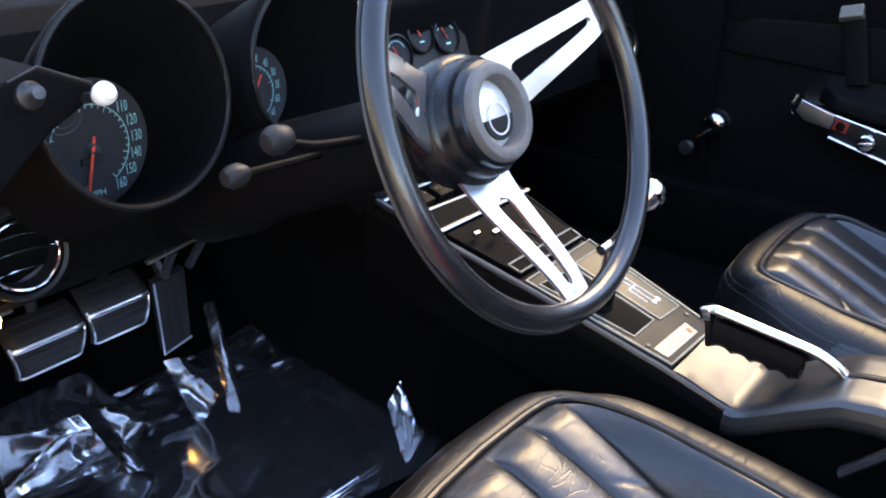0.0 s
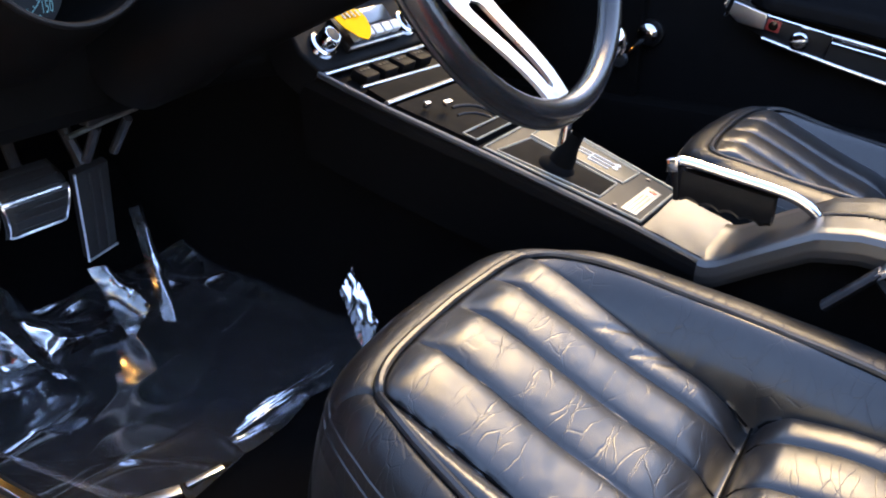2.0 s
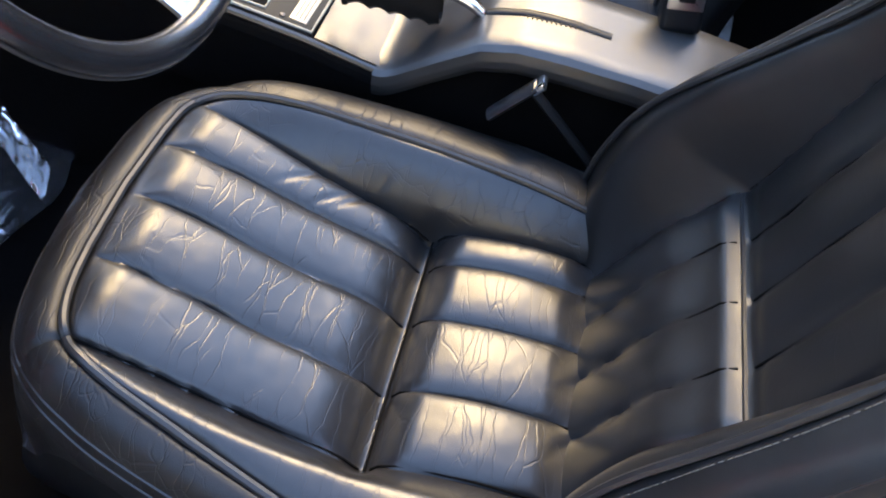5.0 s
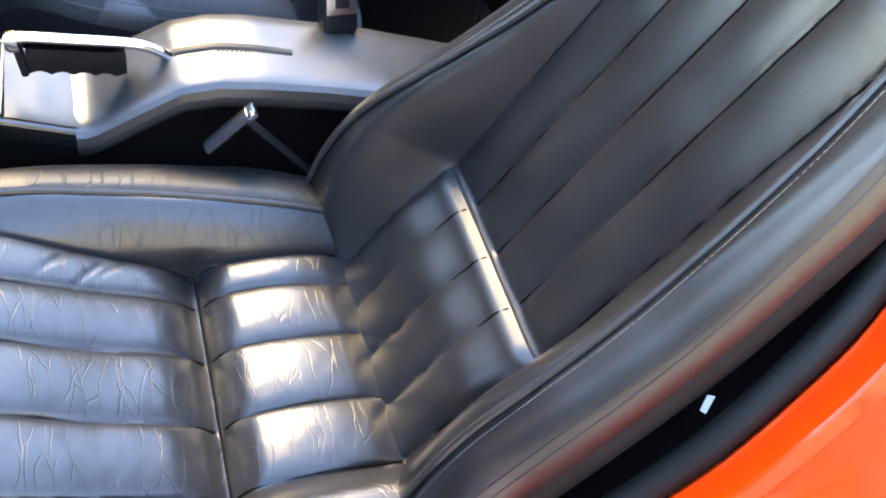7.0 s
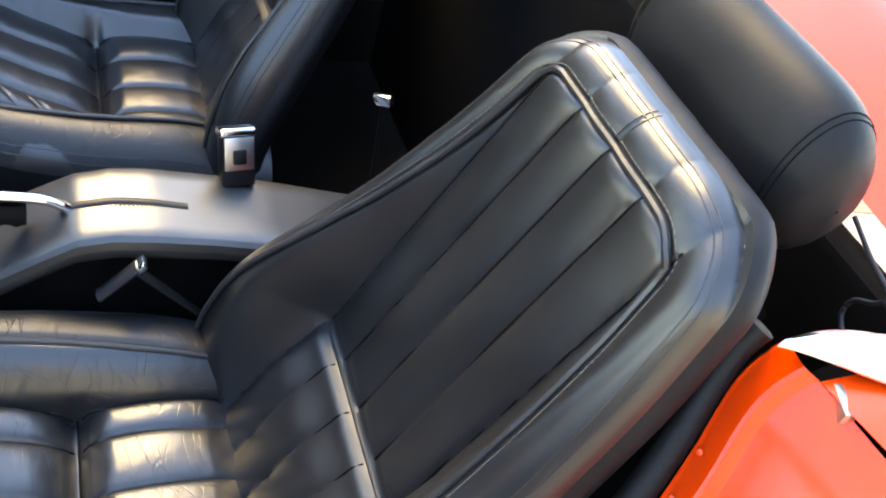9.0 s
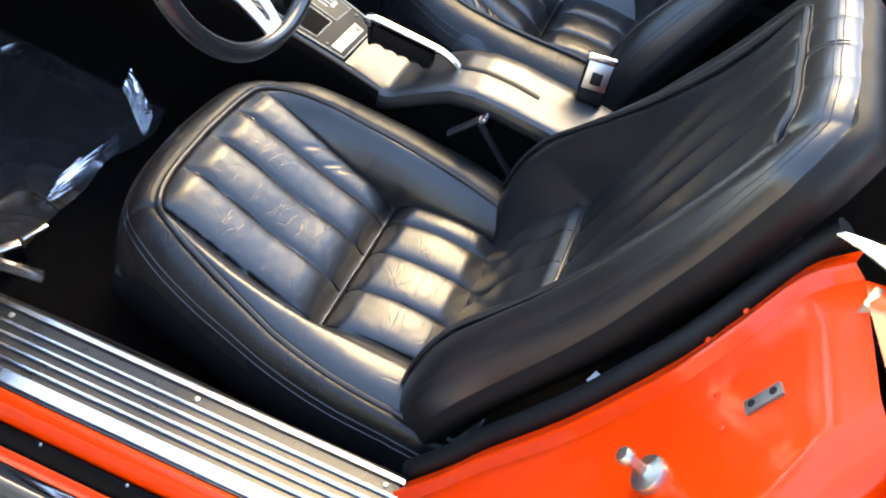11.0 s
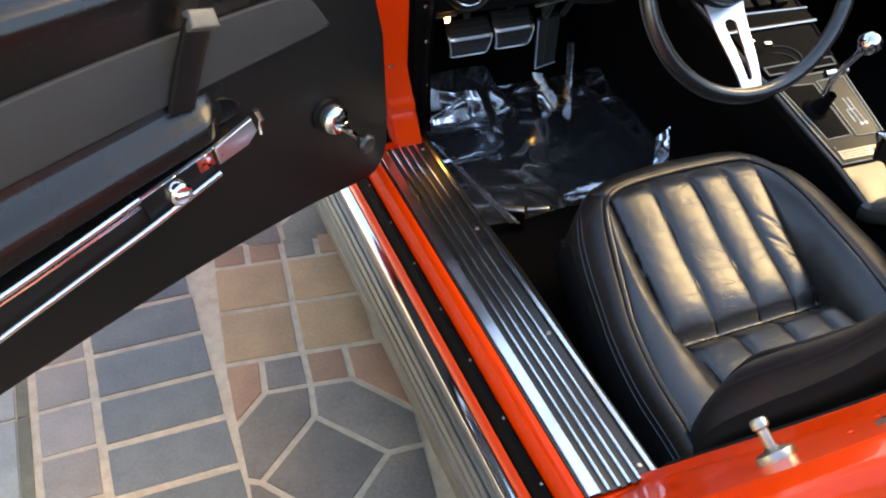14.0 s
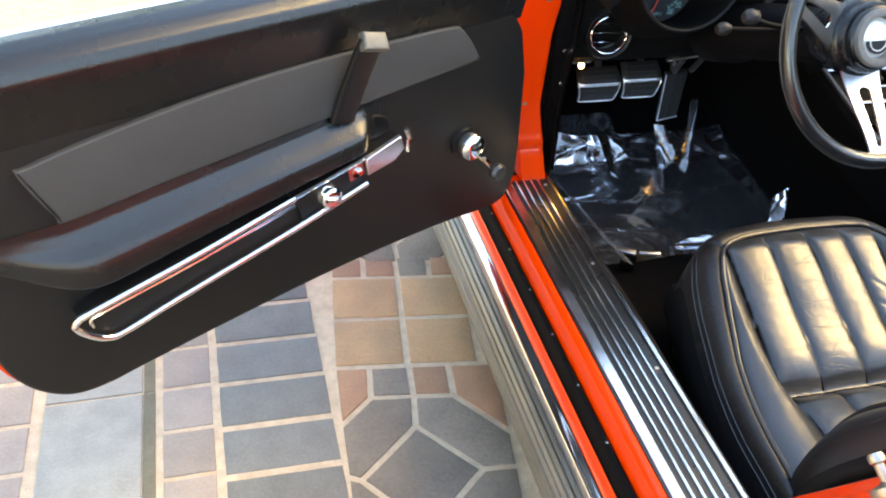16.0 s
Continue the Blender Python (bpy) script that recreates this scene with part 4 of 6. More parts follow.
def cushion_height(x, y):
    base = soft_table([(-0.06, 0.320), (0.00, 0.330), (0.03, 0.336), (0.10, 0.345), (0.160, 0.342), (0.185, 0.333), (0.195, 0.319), (0.203, 0.319), (0.218, 0.333), (0.245, 0.345), (0.30, 0.367), (0.38, 0.404), (0.43, 0.425), (0.455, 0.432), (0.47, 0.432), (0.52, 0.425)], y)
    t = min(max((y - 0.2) / 0.255, 0), 1)
    lines = [b + (f - b) * t for f, b in zip(FRONT_LINES, BACK_LINES)]
    z = base
    rib = rib_profile(x, lines, 0.30)
    if rib is not None:
        end = min(sstep(0.194, 0.25, y), 1 - sstep(0.42, 0.462, y)) if y > 0.194 else 0.8 * min(sstep(0.02, 0.06, y), 1 - sstep(0.16, 0.192, y))
        z += 0.0145 * rib * (0.12 + 0.88 * end) - 0.0
    # inner bolster beside the console, outer bolster beside the sill
    zr = soft_table([(-0.06, 0.370), (0.05, 0.383), (0.19, 0.404), (0.30, 0.418), (0.40, 0.430), (0.45, 0.433), (0.52, 0.425)], y)
    zl = soft_table([(-0.06, 0.350), (0.03, 0.358), (0.19, 0.370), (0.30, 0.392), (0.40, 0.420), (0.45, 0.432), (0.52, 0.425)], y)
    calm = soft_table([(-0.06, 0.322), (0.03, 0.338), (0.12, 0.346), (0.20, 0.346), (0.26, 0.354), (0.30, 0.366), (0.38, 0.404), (0.43, 0.425), (0.455, 0.432), (0.52, 0.425)], y)
    blend = sstep(lines[-1] - 0.002, lines[-1] + 0.010, x)
    z = z * (1 - blend) + calm * blend
    w = min(max((x - lines[-1] + 0.002) / (0.046 - 0.006 * sstep(0.30, 0.42, y)), 0), 1)
    w = 0.7 * math.sin(math.pi / 2 * w) + 0.3 * w
    z = z * (1 - w) + (zr + 0.006 * math.exp(-((y - 0.09) / 0.07) ** 2)) * w - 0.005 * math.exp(-((x - lines[-1]) / 0.004) ** 2) * (1 - sstep(0.40, 0.45, y))
    # fold wrinkles across the inner front channel
    for k, (fx, fy) in enumerate(((0.435, 0.33), (0.425, 0.30), (0.440, 0.275))):
        p, q = (x - fx) * 0.75 - (y - fy) * 0.66, (x - fx) * 0.66 + (y - fy) * 0.75
        z -= 0.0022 * math.exp(-(q / 0.0035) ** 2 - (p / 0.032) ** 2)
    w = 1 - sstep(lines[0] - 0.040, lines[0] + 0.004, x)
    z = z * (1 - w) + zl * w
    p = soft_table(PIPE_LEFT, y)
    roll = min(max((lines[0] - x) / (lines[0] - p), 0), 1)
    return z + 0.010 * math.sin(math.pi * roll) * (1 - 0.6 * sstep(0.40, 0.46, y))


# the cushion's piping and outer edge, in from and out from the channels: they splay towards the rear
PIPE_LEFT = [(0.0, 0.066), (0.05, 0.072), (0.13, 0.081), (0.24, 0.102), (0.33, 0.124), (0.42, 0.137)]
EDGE_LEFT = [(0.0, 0.044), (0.05, 0.046), (0.15, 0.051), (0.33, 0.076), (0.45, 0.082)]
PIPE_RIGHT = [(0.0, 0.476), (0.06, 0.480), (0.20, 0.495), (0.33, 0.502), (0.42, 0.500)]


def splay(x, y):
    """Moves a place of the even plan to the cushion's true plan."""
    if x < 0.174:
        p, e = soft_table(PIPE_LEFT, y), soft_table(EDGE_LEFT, y)
        return p + (x - 0.132) * (0.174 - p) / 0.042 if x > 0.132 else p + (x - 0.132) * (p - e) / 0.055
    if x > 0.445:
        p = soft_table(PIPE_RIGHT, y)
        return 0.445 + (x - 0.445) * (p - 0.445) / 0.097 if x < 0.542 else p + (x - 0.542) * (0.582 - p) / 0.055
    return x


def squircle(a, b, k):
    return a * math.sqrt(1 - k * b * b / 2), b * math.sqrt(1 - k * a * a / 2)


SX, SY, SW, SL = 0.337, 0.235, 0.260, 0.296
PIPE_R = 0.79


def cushion_point(a, b):
    r = (abs(a) ** 8 + (b ** 8 if b > 0 else 0)) ** 0.125
    u, v = squircle(a, b, 0.60 if b > 0 else 0.1)
    x, y = SX + SW * u, SY + SL * v
    # height inside the piping, then the border rolls over
    k = min(r, PIPE_R) / max(r, 1e-6)
    ui, vi = squircle(a * k, b * k if b > 0 else b, 0.60 if b > 0 else 0.1)
    x = splay(x, y)
    yi = SY + SL * vi
    z = cushion_height(splay(SX + SW * ui, yi), yi)
    if r > PIPE_R:
        q = (r - PIPE_R) / (1 - PIPE_R)
        z += 0.004 * math.sin(min(q * 2.6, math.pi)) - 0.010 * q - 0.044 * min(q, 1.25) ** 3.5
    z += 0.013 * math.exp(-((x - 0.55) / 0.05) ** 2 - ((y - 0.44) / 0.085) ** 2)
    groove = math.exp(-((r - PIPE_R) / 0.018) ** 2)
    z -= 0.006 * groove
    z += 0.0011 * noise.noise(Vector((x * 18, y * 18, 0.3))) + 0.0003 * noise.noise(Vector((x * 70, y * 70, 1.3)))
    return x, y, z


def make_seat(name, label, mx, group):
    """mx: maps x, so that the passenger's seat mirrors the driver's."""
    seat = thing(name, (mx(SX), SY, 0.21), label, "car seat", group)
    N = 230
    geo = grid(lambda u, v: (lambda p: (mx(p[0]), p[1], p[2]))(cushion_point(2 * u - 1, 2 * v - 1)), N, N)
    part("cushion", geo, LEATHER, seat)
    # cushion sides
    ring = [(2 * i / 60 - 1, 1.0) for i in range(61)] + [(1.0, 1 - 2 * i / 60) for i in range(1, 61)]
    ring = [(-1.0, -1 + 2 * i / 60) for i in range(60)] + ring

    def side(u, v):
        a, b = ring[min(int(round(u * (len(ring) - 1))), len(ring) - 1)]
        x, y, z = cushion_point(a, b)
        d = Vector((x - SX, y - SY)).normalized()
        out = 0.010 * math.sin(math.pi * v) - 0.02 * v * v
        return mx(x + d.x * out), y + d.y * out, z + (0.225 - z) * v
    part("cushion_side", grid(side, len(ring), 12), SIDE_VINYL, seat)
    def trace(rad):
        """The line at one distance from the cushion's edge, with rounded front corners."""
        turn = [(-math.cos(q) , math.sin(q)) for q in np.linspace(0, math.pi, 121)]
        front = [(math.copysign(abs(c) ** 0.25, c) * rad, s ** 0.25 * rad) for c, s in turn]
        return [(-rad, -0.9 + 0.9 * i / 30) for i in range(30)] + front + [(rad, -0.9 * i / 30) for i in range(1, 31)]
    # the flat border between the piping and the outer stitching
    rows = [trace(PIPE_R + 0.012 + (1.0 - PIPE_R - 0.012) * j / 13) for j in range(14)]

    def border(u, v):
        x, y, z = cushion_point(*rows[int(round(v * 13))][int(round(u * (len(rows[0]) - 1)))])
        return mx(x), y, z + 0.0012
    part("cushion_border", grid(border, len(rows[0]), 14), BORDER_LEATHER, seat)
    # dark seams in the channel grooves and across the cushion
    def seam(pts, sink=0.0014):
        part("channel_seam", tube([(mx(x), y, cushion_height(x, y) + sink) for x, y in pts], 0.0013, 6), SEAM, seat)
    for k, (f, b) in enumerate(zip(FRONT_LINES, BACK_LINES)):
        up = 0.0014 if k else 0.0026
        seam([(b + (f - b) * t, 0.2 + 0.255 * t) for t in np.linspace(0.01, 0.93, 40)], up)
        seam([(b, y) for y in np.linspace(0.03, 0.192, 24)], up)
    seam([(x, 0.1975) for x in np.linspace(BACK_LINES[0], BACK_LINES[-1], 40)], 0.0018)
    loop = trace(PIPE_R)
    part("piping", tube([(lambda p: (mx(p[0]), p[1], p[2] + 0.006))(cushion_point(*q)) for q in loop], 0.0042, 8), PIPING, seat)
    for off in (0.955, 0.975):
        stitch = trace(off)
        part("stitching", tube([(lambda p: (mx(p[0]), p[1], p[2] + 0.0006))(cushion_point(*q)) for q in stitch], 0.0014, 5), PIPING, seat)
    part("seat_base", block((0.40, 0.42, 0.06), pose(mx(SX), 0.24, 0.215), 0.01), DARK_METAL, seat)

    # backrest
    SPINE = [(0.28, 0.055), (0.34, 0.024), (0.42, -0.030), (0.49, -0.077), (0.60, -0.110), (0.70, -0.140), (0.80, -0.170), (0.90, -0.200), (0.95, -0.215)]
    CREST = [(0.28, 0.046), (0.34, 0.050), (0.40, 0.044), (0.47, 0.020), (0.54, -0.020), (0.60, -0.058), (0.66, -0.092), (0.72, -0.120), (0.80, -0.154), (0.90, -0.192), (0.95, -0.210)]
    LEFT = [(0.28, 0.066), (0.45, 0.060), (0.60, 0.062), (0.78, 0.073), (0.87, 0.084), (0.95, 0.096)]
    RIGHT = [(0.28, 0.585), (0.45, 0.552), (0.60, 0.505), (0.78, 0.445), (0.87, 0.420), (0.95, 0.402)]
    BTOP, BSEAM = [0.137, 0.197, 0.254, 0.308, 0.366], [0.178, 0.239, 0.303, 0.368, 0.430]
    ZTOP, ROUND, CORNER = 0.931, 0.055, 0.064

    def side_limits(z):
        """The outline's two sides, with round top corners."""
        p = max(z - ZTOP + ROUND, 0) / ROUND
        c = ROUND * (1 - math.sqrt(max(1 - p * p, 0)))
        return soft_table(LEFT, z) + c, soft_table(RIGHT, z) - c

    def inside(x, z):
        """Distance in from the outline."""
        dl, dr, dt = 0.72 * (x - soft_table(LEFT, z)), 0.95 * (soft_table(RIGHT, z) - x), ZTOP - z
        d = min(dl, dr)
        k = CORNER
        if d < k and dt < k:
            return k - math.hypot(k - d, k - dt)
        return min(d, dt)

    def front(x, z):
        spine, crest = soft_table(SPINE, z), soft_table(CREST, z)
        t = min(max((z - 0.49) / 0.41, 0), 1)
        lines = [s + (e - s) * t for s, e in zip(BSEAM, BTOP)]
        rib = rib_profile(x, lines, 0.40)
        f = 0.0
        if rib is not None:
            end = sstep(0.496, 0.515, z) * (1 - sstep(0.875, 0.900, z)) if z > 0.492 else 1 - sstep(0.435, 0.480, z)
            f += 0.0075 * rib * (0.35 + 0.65 * end if z > 0.492 else 0.06 + 0.94 * end)
        mid = sstep(lines[0] - 0.02, lines[0] + 0.02, x) * (1 - sstep(lines[-1] - 0.02, lines[-1] + 0.02, x))
        f += 0.017 * (1 - sstep(0.481, 0.495, z)) * sstep(0.34, 0.44, z) * mid
        # side rolls, fullest low down
        wl = min(max((lines[0] - x) / 0.052, 0), 1)
        wr = min(max((x - lines[-1]) / 0.055, 0), 1)
        f += (crest - spine + 0.004) * (math.sin(math.pi / 2 * wl) ** 1.2 + math.sin(math.pi / 2 * wr) ** 1.2)
        d = inside(x, z)
        edge = max(1 - d / 0.036, 0)
        f -= (0.030 + 0.35 * max(crest - spine, 0)) * (1 - math.sqrt(max(1 - min(edge, 0.995) ** 2.2, 0)))
        f -= 0.0032 * math.exp(-((d - 0.040) / 0.0035) ** 2) * sstep(0.50, 0.56, z)
        f += 0.0010 * noise.noise(Vector((x * 16, z * 16, 5)))
        return spine + f * 0.96, z + f * 0.28

    def back_point(u, v):
        z = 0.28 + (ZTOP - 0.28) * (1 - (1 - v) ** 1.5)
        x0, x1 = side_limits(min(z, ZTOP - 1e-6))
        x = x0 + (x1 - x0) * (0.5 - 0.5 * math.cos(math.pi * u)) * 0.6 + (x1 - x0) * u * 0.4
        y, zz = front(x, z)
        return mx(x), y, zz
    part("backrest", grid(back_point, 150, 190), BACK_LEATHER, seat)

    RN = 200

    def back_side(u, v):
        # from the border round to the rear of the backrest
        if u < 0.4:
            p = back_point(0, u / 0.4)
        elif u < 0.6:
            p = back_point((u - 0.4) / 0.2, 1)
        else:
            p = back_point(1, 1 - (u - 0.6) / 0.4)
        c = 0.009 * math.sin(math.pi * min(v * 1.3, 1))
        sx = -1 + 2 * sstep(0.37, 0.63, u)
        sx *= 1 if mx(1) > mx(0) else -1
        top = sstep(0.33, 0.42, u) * (1 - sstep(0.58, 0.67, u))
        return p[0] + sx * c * (1 - 0.6 * top) - sx * 0.024 * v * v, p[1] - 0.048 * v, p[2] - 0.016 * v - 0.012 * v * v * top + c * top
    part("backrest_side", grid(back_side, RN, 10), SIDE_VINYL, seat)

    def trace_back(d0):
        """Points at one distance in from the outline, up one side, over the top and down the other."""
        pts = []
        z1 = ZTOP - CORNER
        for i in range(60):
            z = 0.36 + (z1 - 0.36) * i / 59
            pts.append((soft_table(LEFT, z) + d0 / 0.72, z))
        k = CORNER - d0
        for q in np.linspace(0, math.pi / 2, 9)[1:]:
            z = z1 + k * math.sin(q)
            pts.append((soft_table(LEFT, z) + (CORNER - k * math.cos(q)) / 0.72, z))
        far = []
        for i in range(60):
            z = 0.36 + (z1 - 0.36) * i / 59
            far.append((soft_table(RIGHT, z) - d0 / 0.95, z))
        for q in np.linspace(0, math.pi / 2, 9)[1:]:
            z = z1 + k * math.sin(q)
            far.append((soft_table(RIGHT, z) - (CORNER - k * math.cos(q)) / 0.95, z))
        mid = [(pts[-1][0] + (far[-1][0] - pts[-1][0]) * i / 12, pts[-1][1]) for i in range(1, 12)]
        return pts + mid + far[::-1]

    for top, low in zip(BTOP, BSEAM):
        line = [(low + (top - low) * t, 0.496 + 0.392 * t) for t in np.linspace(0, 1, 40)] 
        part("channel_seam", tube([(mx(x), front(x, z)[0] + 0.0004, front(x, z)[1]) for x, z in line], 0.0012, 6), SEAM, seat)
        line = [(low, z) for z in np.linspace(0.37, 0.488, 16)]
        part("channel_seam", tube([(mx(x), front(x, z)[0] + 0.0004, front(x, z)[1]) for x, z in line], 0.0012, 6), SEAM, seat)

    def thread(name, d0, r, lift):
        part(name, tube([(mx(x), front(x, z)[0] + lift, front(x, z)[1] + lift * 0.3) for x, z in trace_back(d0)], r, 7), PIPING, seat)
    thread("back_piping", 0.039, 0.0036, 0.0035)
    run = trace_back(0.0325)
    dense = [(a[0] + (b[0] - a[0]) * q / 6, a[1] + (b[1] - a[1]) * q / 6) for a, b in zip(run, run[1:]) for q in range(6)]
    pts = [Vector((mx(x), front(x, z)[0] + 0.0006, front(x, z)[1])) for x, z in dense]
    gap, dashes, hold = 0.0, [], [pts[0]]
    for a, b in zip(pts, pts[1:]):
        gap += (b - a).length
        if gap % 0.006 < 0.004:
            hold.append(b)
        else:
            if len(hold) > 1:
                dashes.append(tube([hold[0], hold[-1]], 0.0005, 5))
            hold = [b]
    part("stitching", join(*dashes), THREAD, seat, "pale stitches", kind="stuff")
    thread("back_stitching", 0.010, 0.0007, 0.0)
    thread("back_stitching", 0.006, 0.0007, 0.0)
    for dx in (0.0, 0.006):
        part("border_seam", tube([(mx(0.252 + dx), front(0.252 + dx, z)[0] + 0.0004, front(0.252 + dx, z)[1]) for z in np.linspace(0.897, 0.928, 8)], 0.0011, 6), PIPING, seat)
    # welt where the lower roll meets the back panel
    part("cross_piping", tube([(mx(x), front(x, 0.4905)[0] + 0.001, front(x, 0.4905)[1]) for x in np.linspace(0.182, 0.426, 40)], 0.0022, 6), PIPING, seat)
    # head restraint roll
    def roll(u, v):
        a = 2 * math.pi * v
        e = 2 * u - 1
        s = max((1 - abs(e) ** 5) ** 0.42 if abs(e) < 1 else 0.02, 0.02)
        return mx(0.305 + 0.148 * e), -0.345 + 0.054 * s * math.cos(a), 0.905 + 0.078 * s * math.sin(a) * (1 + 0.1 * math.cos(a))
    part("headrest", grid(roll, 60, 36, wrap_v=True), SIDE_VINYL, seat)
    for e in (-0.80, -0.765, 0.765, 0.80):
        part("headrest_seam", tube([roll((e + 1) / 2, j / 36) for j in range(36)], 0.0008, 6, closed=True), SEAM, seat)
    return seat


make_seat("driver_seat", "black leather bucket seat with stitched channels and worn creases", lambda x: x, "front seats")
far_seat = make_seat("passenger_seat", "black leather bucket seat beyond the console", lambda x: 1.44 - x, "front seats")
far_seat.location.z -= 0.014
far_seat.location.y -= 0.058  # slid further back than the driver's


# ---- centre console ----
console = thing("centre_console", (0.66, 0.3, 0.2), "black centre console with grey shifter plate, worn shiny on top", "console")
C_HALF = [(-0.45, 0.074), (0.10, 0.072), (0.20, 0.070), (0.30, 0.070), (0.383, 0.072), (0.56, 0.092), (0.69, 0.114), (0.80, 0.122)]


def con_point(x, y, lift=0.0):
    """A place on the shifter plate's slope; x in metres."""
    return Vector((x, y, con_z(y) + lift))


def con_top(u, v):
    y = -0.42 + 0.725 * u
    w = lerp_table(C_HALF, y)
    a, d = section([(-0.97, -0.030), (-1.0, -0.024), (-1.0, -0.016), (-0.96, -0.005), (-0.86, 0.0), (0.86, 0.0), (0.96, -0.005), (1.0, -0.016), (1.0, -0.024), (0.97, -0.030)], v)
    return 0.655 + w * a, y, con_z(y) + d + 0.0012 * noise.noise(Vector((a * 2, y * 14, 1.0)))


part("armrest_cover", grid(con_top, 90, 55), CONSOLE, console, "worn black vinyl brake cover")


def con_front(u, v):
    y = 0.296 + 0.52 * u
    w = lerp_table(C_HALF, y)
    a, d = section([(-1.0, -0.016), (-1.0, -0.014), (-0.985, -0.006), (-0.95, 0.002), (-0.90, 0.004), (-0.87, 0.001), (0.87, 0.001), (0.90, 0.004), (0.95, 0.002), (0.985, -0.006), (1.0, -0.014), (1.0, -0.016)], v)
    return 0.660 + w * a, y, con_z(y) + d - 0.006


def well_point(u, v):
    y = 0.300 + 0.073 * u
    w = lerp_table(C_HALF, y) * 0.86
    dip = 0.0022 * math.sin(math.pi * v) + 0.0004 * noise.noise(Vector((v * 5, y * 60, 4.0)))
    return 0.660 + w * (2 * v - 1), y, con_z(y) + 0.001 - dip


part("brake_well", grid(well_point, 14, 30), CONSOLE, console, "worn soft vinyl under the brake lever")
part("console_shell", grid(con_front, 40, 67), CON_BLACK, console)
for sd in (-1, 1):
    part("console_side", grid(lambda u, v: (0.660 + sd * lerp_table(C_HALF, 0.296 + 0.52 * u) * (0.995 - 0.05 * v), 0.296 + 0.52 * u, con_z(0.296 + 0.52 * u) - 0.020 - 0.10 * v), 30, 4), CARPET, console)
CN = Vector((0, -0.313, 1)).normalized()
CY = Vector((0, 1, 0.313)).normalized()
CPM = lambda lift: axes(Vector((0, 0, 0.3241 - 0.0035)) + CN * lift, Vector((1, 0, 0)), CY, CN)
cl = 1 / CY.y  # metres along the slope for one metre ahead


def on_plate(pts):
    return [(x, y * cl) for x, y in pts]


def flat_on_plate(name, pts, lift, depth, mat, parent, label="", bevel=0.0012):
    return part(name, slab(on_plate(pts), depth, CPM(lift), bevel), mat, parent, label)


plate2 = flat_on_plate("shifter_plate", [(0.597, 0.376), (0.722, 0.372), (0.742, 0.572), (0.574, 0.572)], 0.0035, 0.010, PLATE, console, "grey shifter plate with pale edging")
# a flat near-black patch paints the shade of the open lever hole
flat_on_plate("boot_opening", [(0.604, 0.431), (0.658, 0.430), (0.659, 0.548), (0.585, 0.556)], 0.0045, 0.004, SEAM, plate2)
flat_on_plate("pattern_panel", [(0.667, 0.426), (0.717, 0.422), (0.730, 0.552), (0.668, 0.552)], 0.0045, 0.004, material("olive_pattern_panel", (0.055, 0.050, 0.034), 0.4, spec=0.2, vary=0.1, scale=60), plate2, "olive-grey shift pattern panel")


def edging(pts, lift=0.0045, r=0.0014, parent=None, mat=None):
    M = CPM(lift)
    ring = [M @ Vector((x, y * cl, 0)) for x, y in pts]
    dense = [a.lerp(b, s / 4) for a, b in zip(ring, ring[1:] + ring[:1]) for s in range(4)]
    return part("edging", tube(dense, r, 6, closed=True), mat or EDGING, parent or plate2)


edging([(0.599, 0.378), (0.720, 0.374), (0.740, 0.570), (0.576, 0.570)], 0.0042, 0.0016)
edging([(0.604, 0.431), (0.658, 0.430), (0.659, 0.548), (0.585, 0.556)])
edging([(0.667, 0.426), (0.717, 0.422), (0.730, 0.552), (0.668, 0.552)])
# shift pattern: three rails joined by a cross line, with end dots
M = CPM(0.0048)
for k, x in enumerate((0.684, 0.694, 0.704)):
    part("pattern_line", tube([M @ Vector((x, 0.452 * cl, 0)), M @ Vector((x, (0.505 if k else 0.48) * cl, 0))], 0.0012, 6), WHITE_INK, plate2)
part("pattern_line", tube([M @ Vector((0.684, 0.48 * cl, 0)), M @ Vector((0.704, 0.48 * cl, 0))], 0.0012, 6), WHITE_INK, plate2)
for x, y in ((0.694, 0.447), (0.704, 0.447)):
    part("pattern_dot", lathe([(0.0, 0.001), (0.004, 0.001), (0.0042, 0.0)], M @ Matrix.Translation((x, y * cl, 0)), 14), WHITE_INK, plate2)
label_plate = flat_on_plate("data_plate", [(0.607, 0.386), (0.690, 0.383), (0.692, 0.402), (0.606, 0.405)], 0.0050, 0.003, material("dull_data_plate", (0.28, 0.27, 0.24), 0.45, metal=0.6, vary=0.2, scale=90), plate2, "bright data plate with lines of small print")
for k in range(3):
    flat_on_plate("print_line", [(0.611, 0.3895 + 0.0045 * k), (0.664 + 0.004 * (k % 2), 0.388 + 0.0045 * k), (0.664 + 0.004 * (k % 2), 0.3895 + 0.0045 * k), (0.611, 0.391 + 0.0045 * k)], 0.0054, 0.001, DARK_METAL, label_plate, bevel=0.0)
for x, mat in ((0.6715, WHITE_INK), (0.6815, NEEDLE)):
    flat_on_plate("plate_flag", [(x - 0.005, 0.392), (x, 0.387), (x + 0.005, 0.392), (x, 0.397)], 0.0056, 0.001, mat, label_plate, bevel=0.0)
for x, y in ((0.606, 0.412), (0.712, 0.408)):
    part("screw", lathe([(0.0, 0.002), (0.003, 0.0015), (0.0036, 0.0)], CPM(0.0036) @ Matrix.Translation((x, y * cl, 0)), 10), DARK_METAL, plate2)
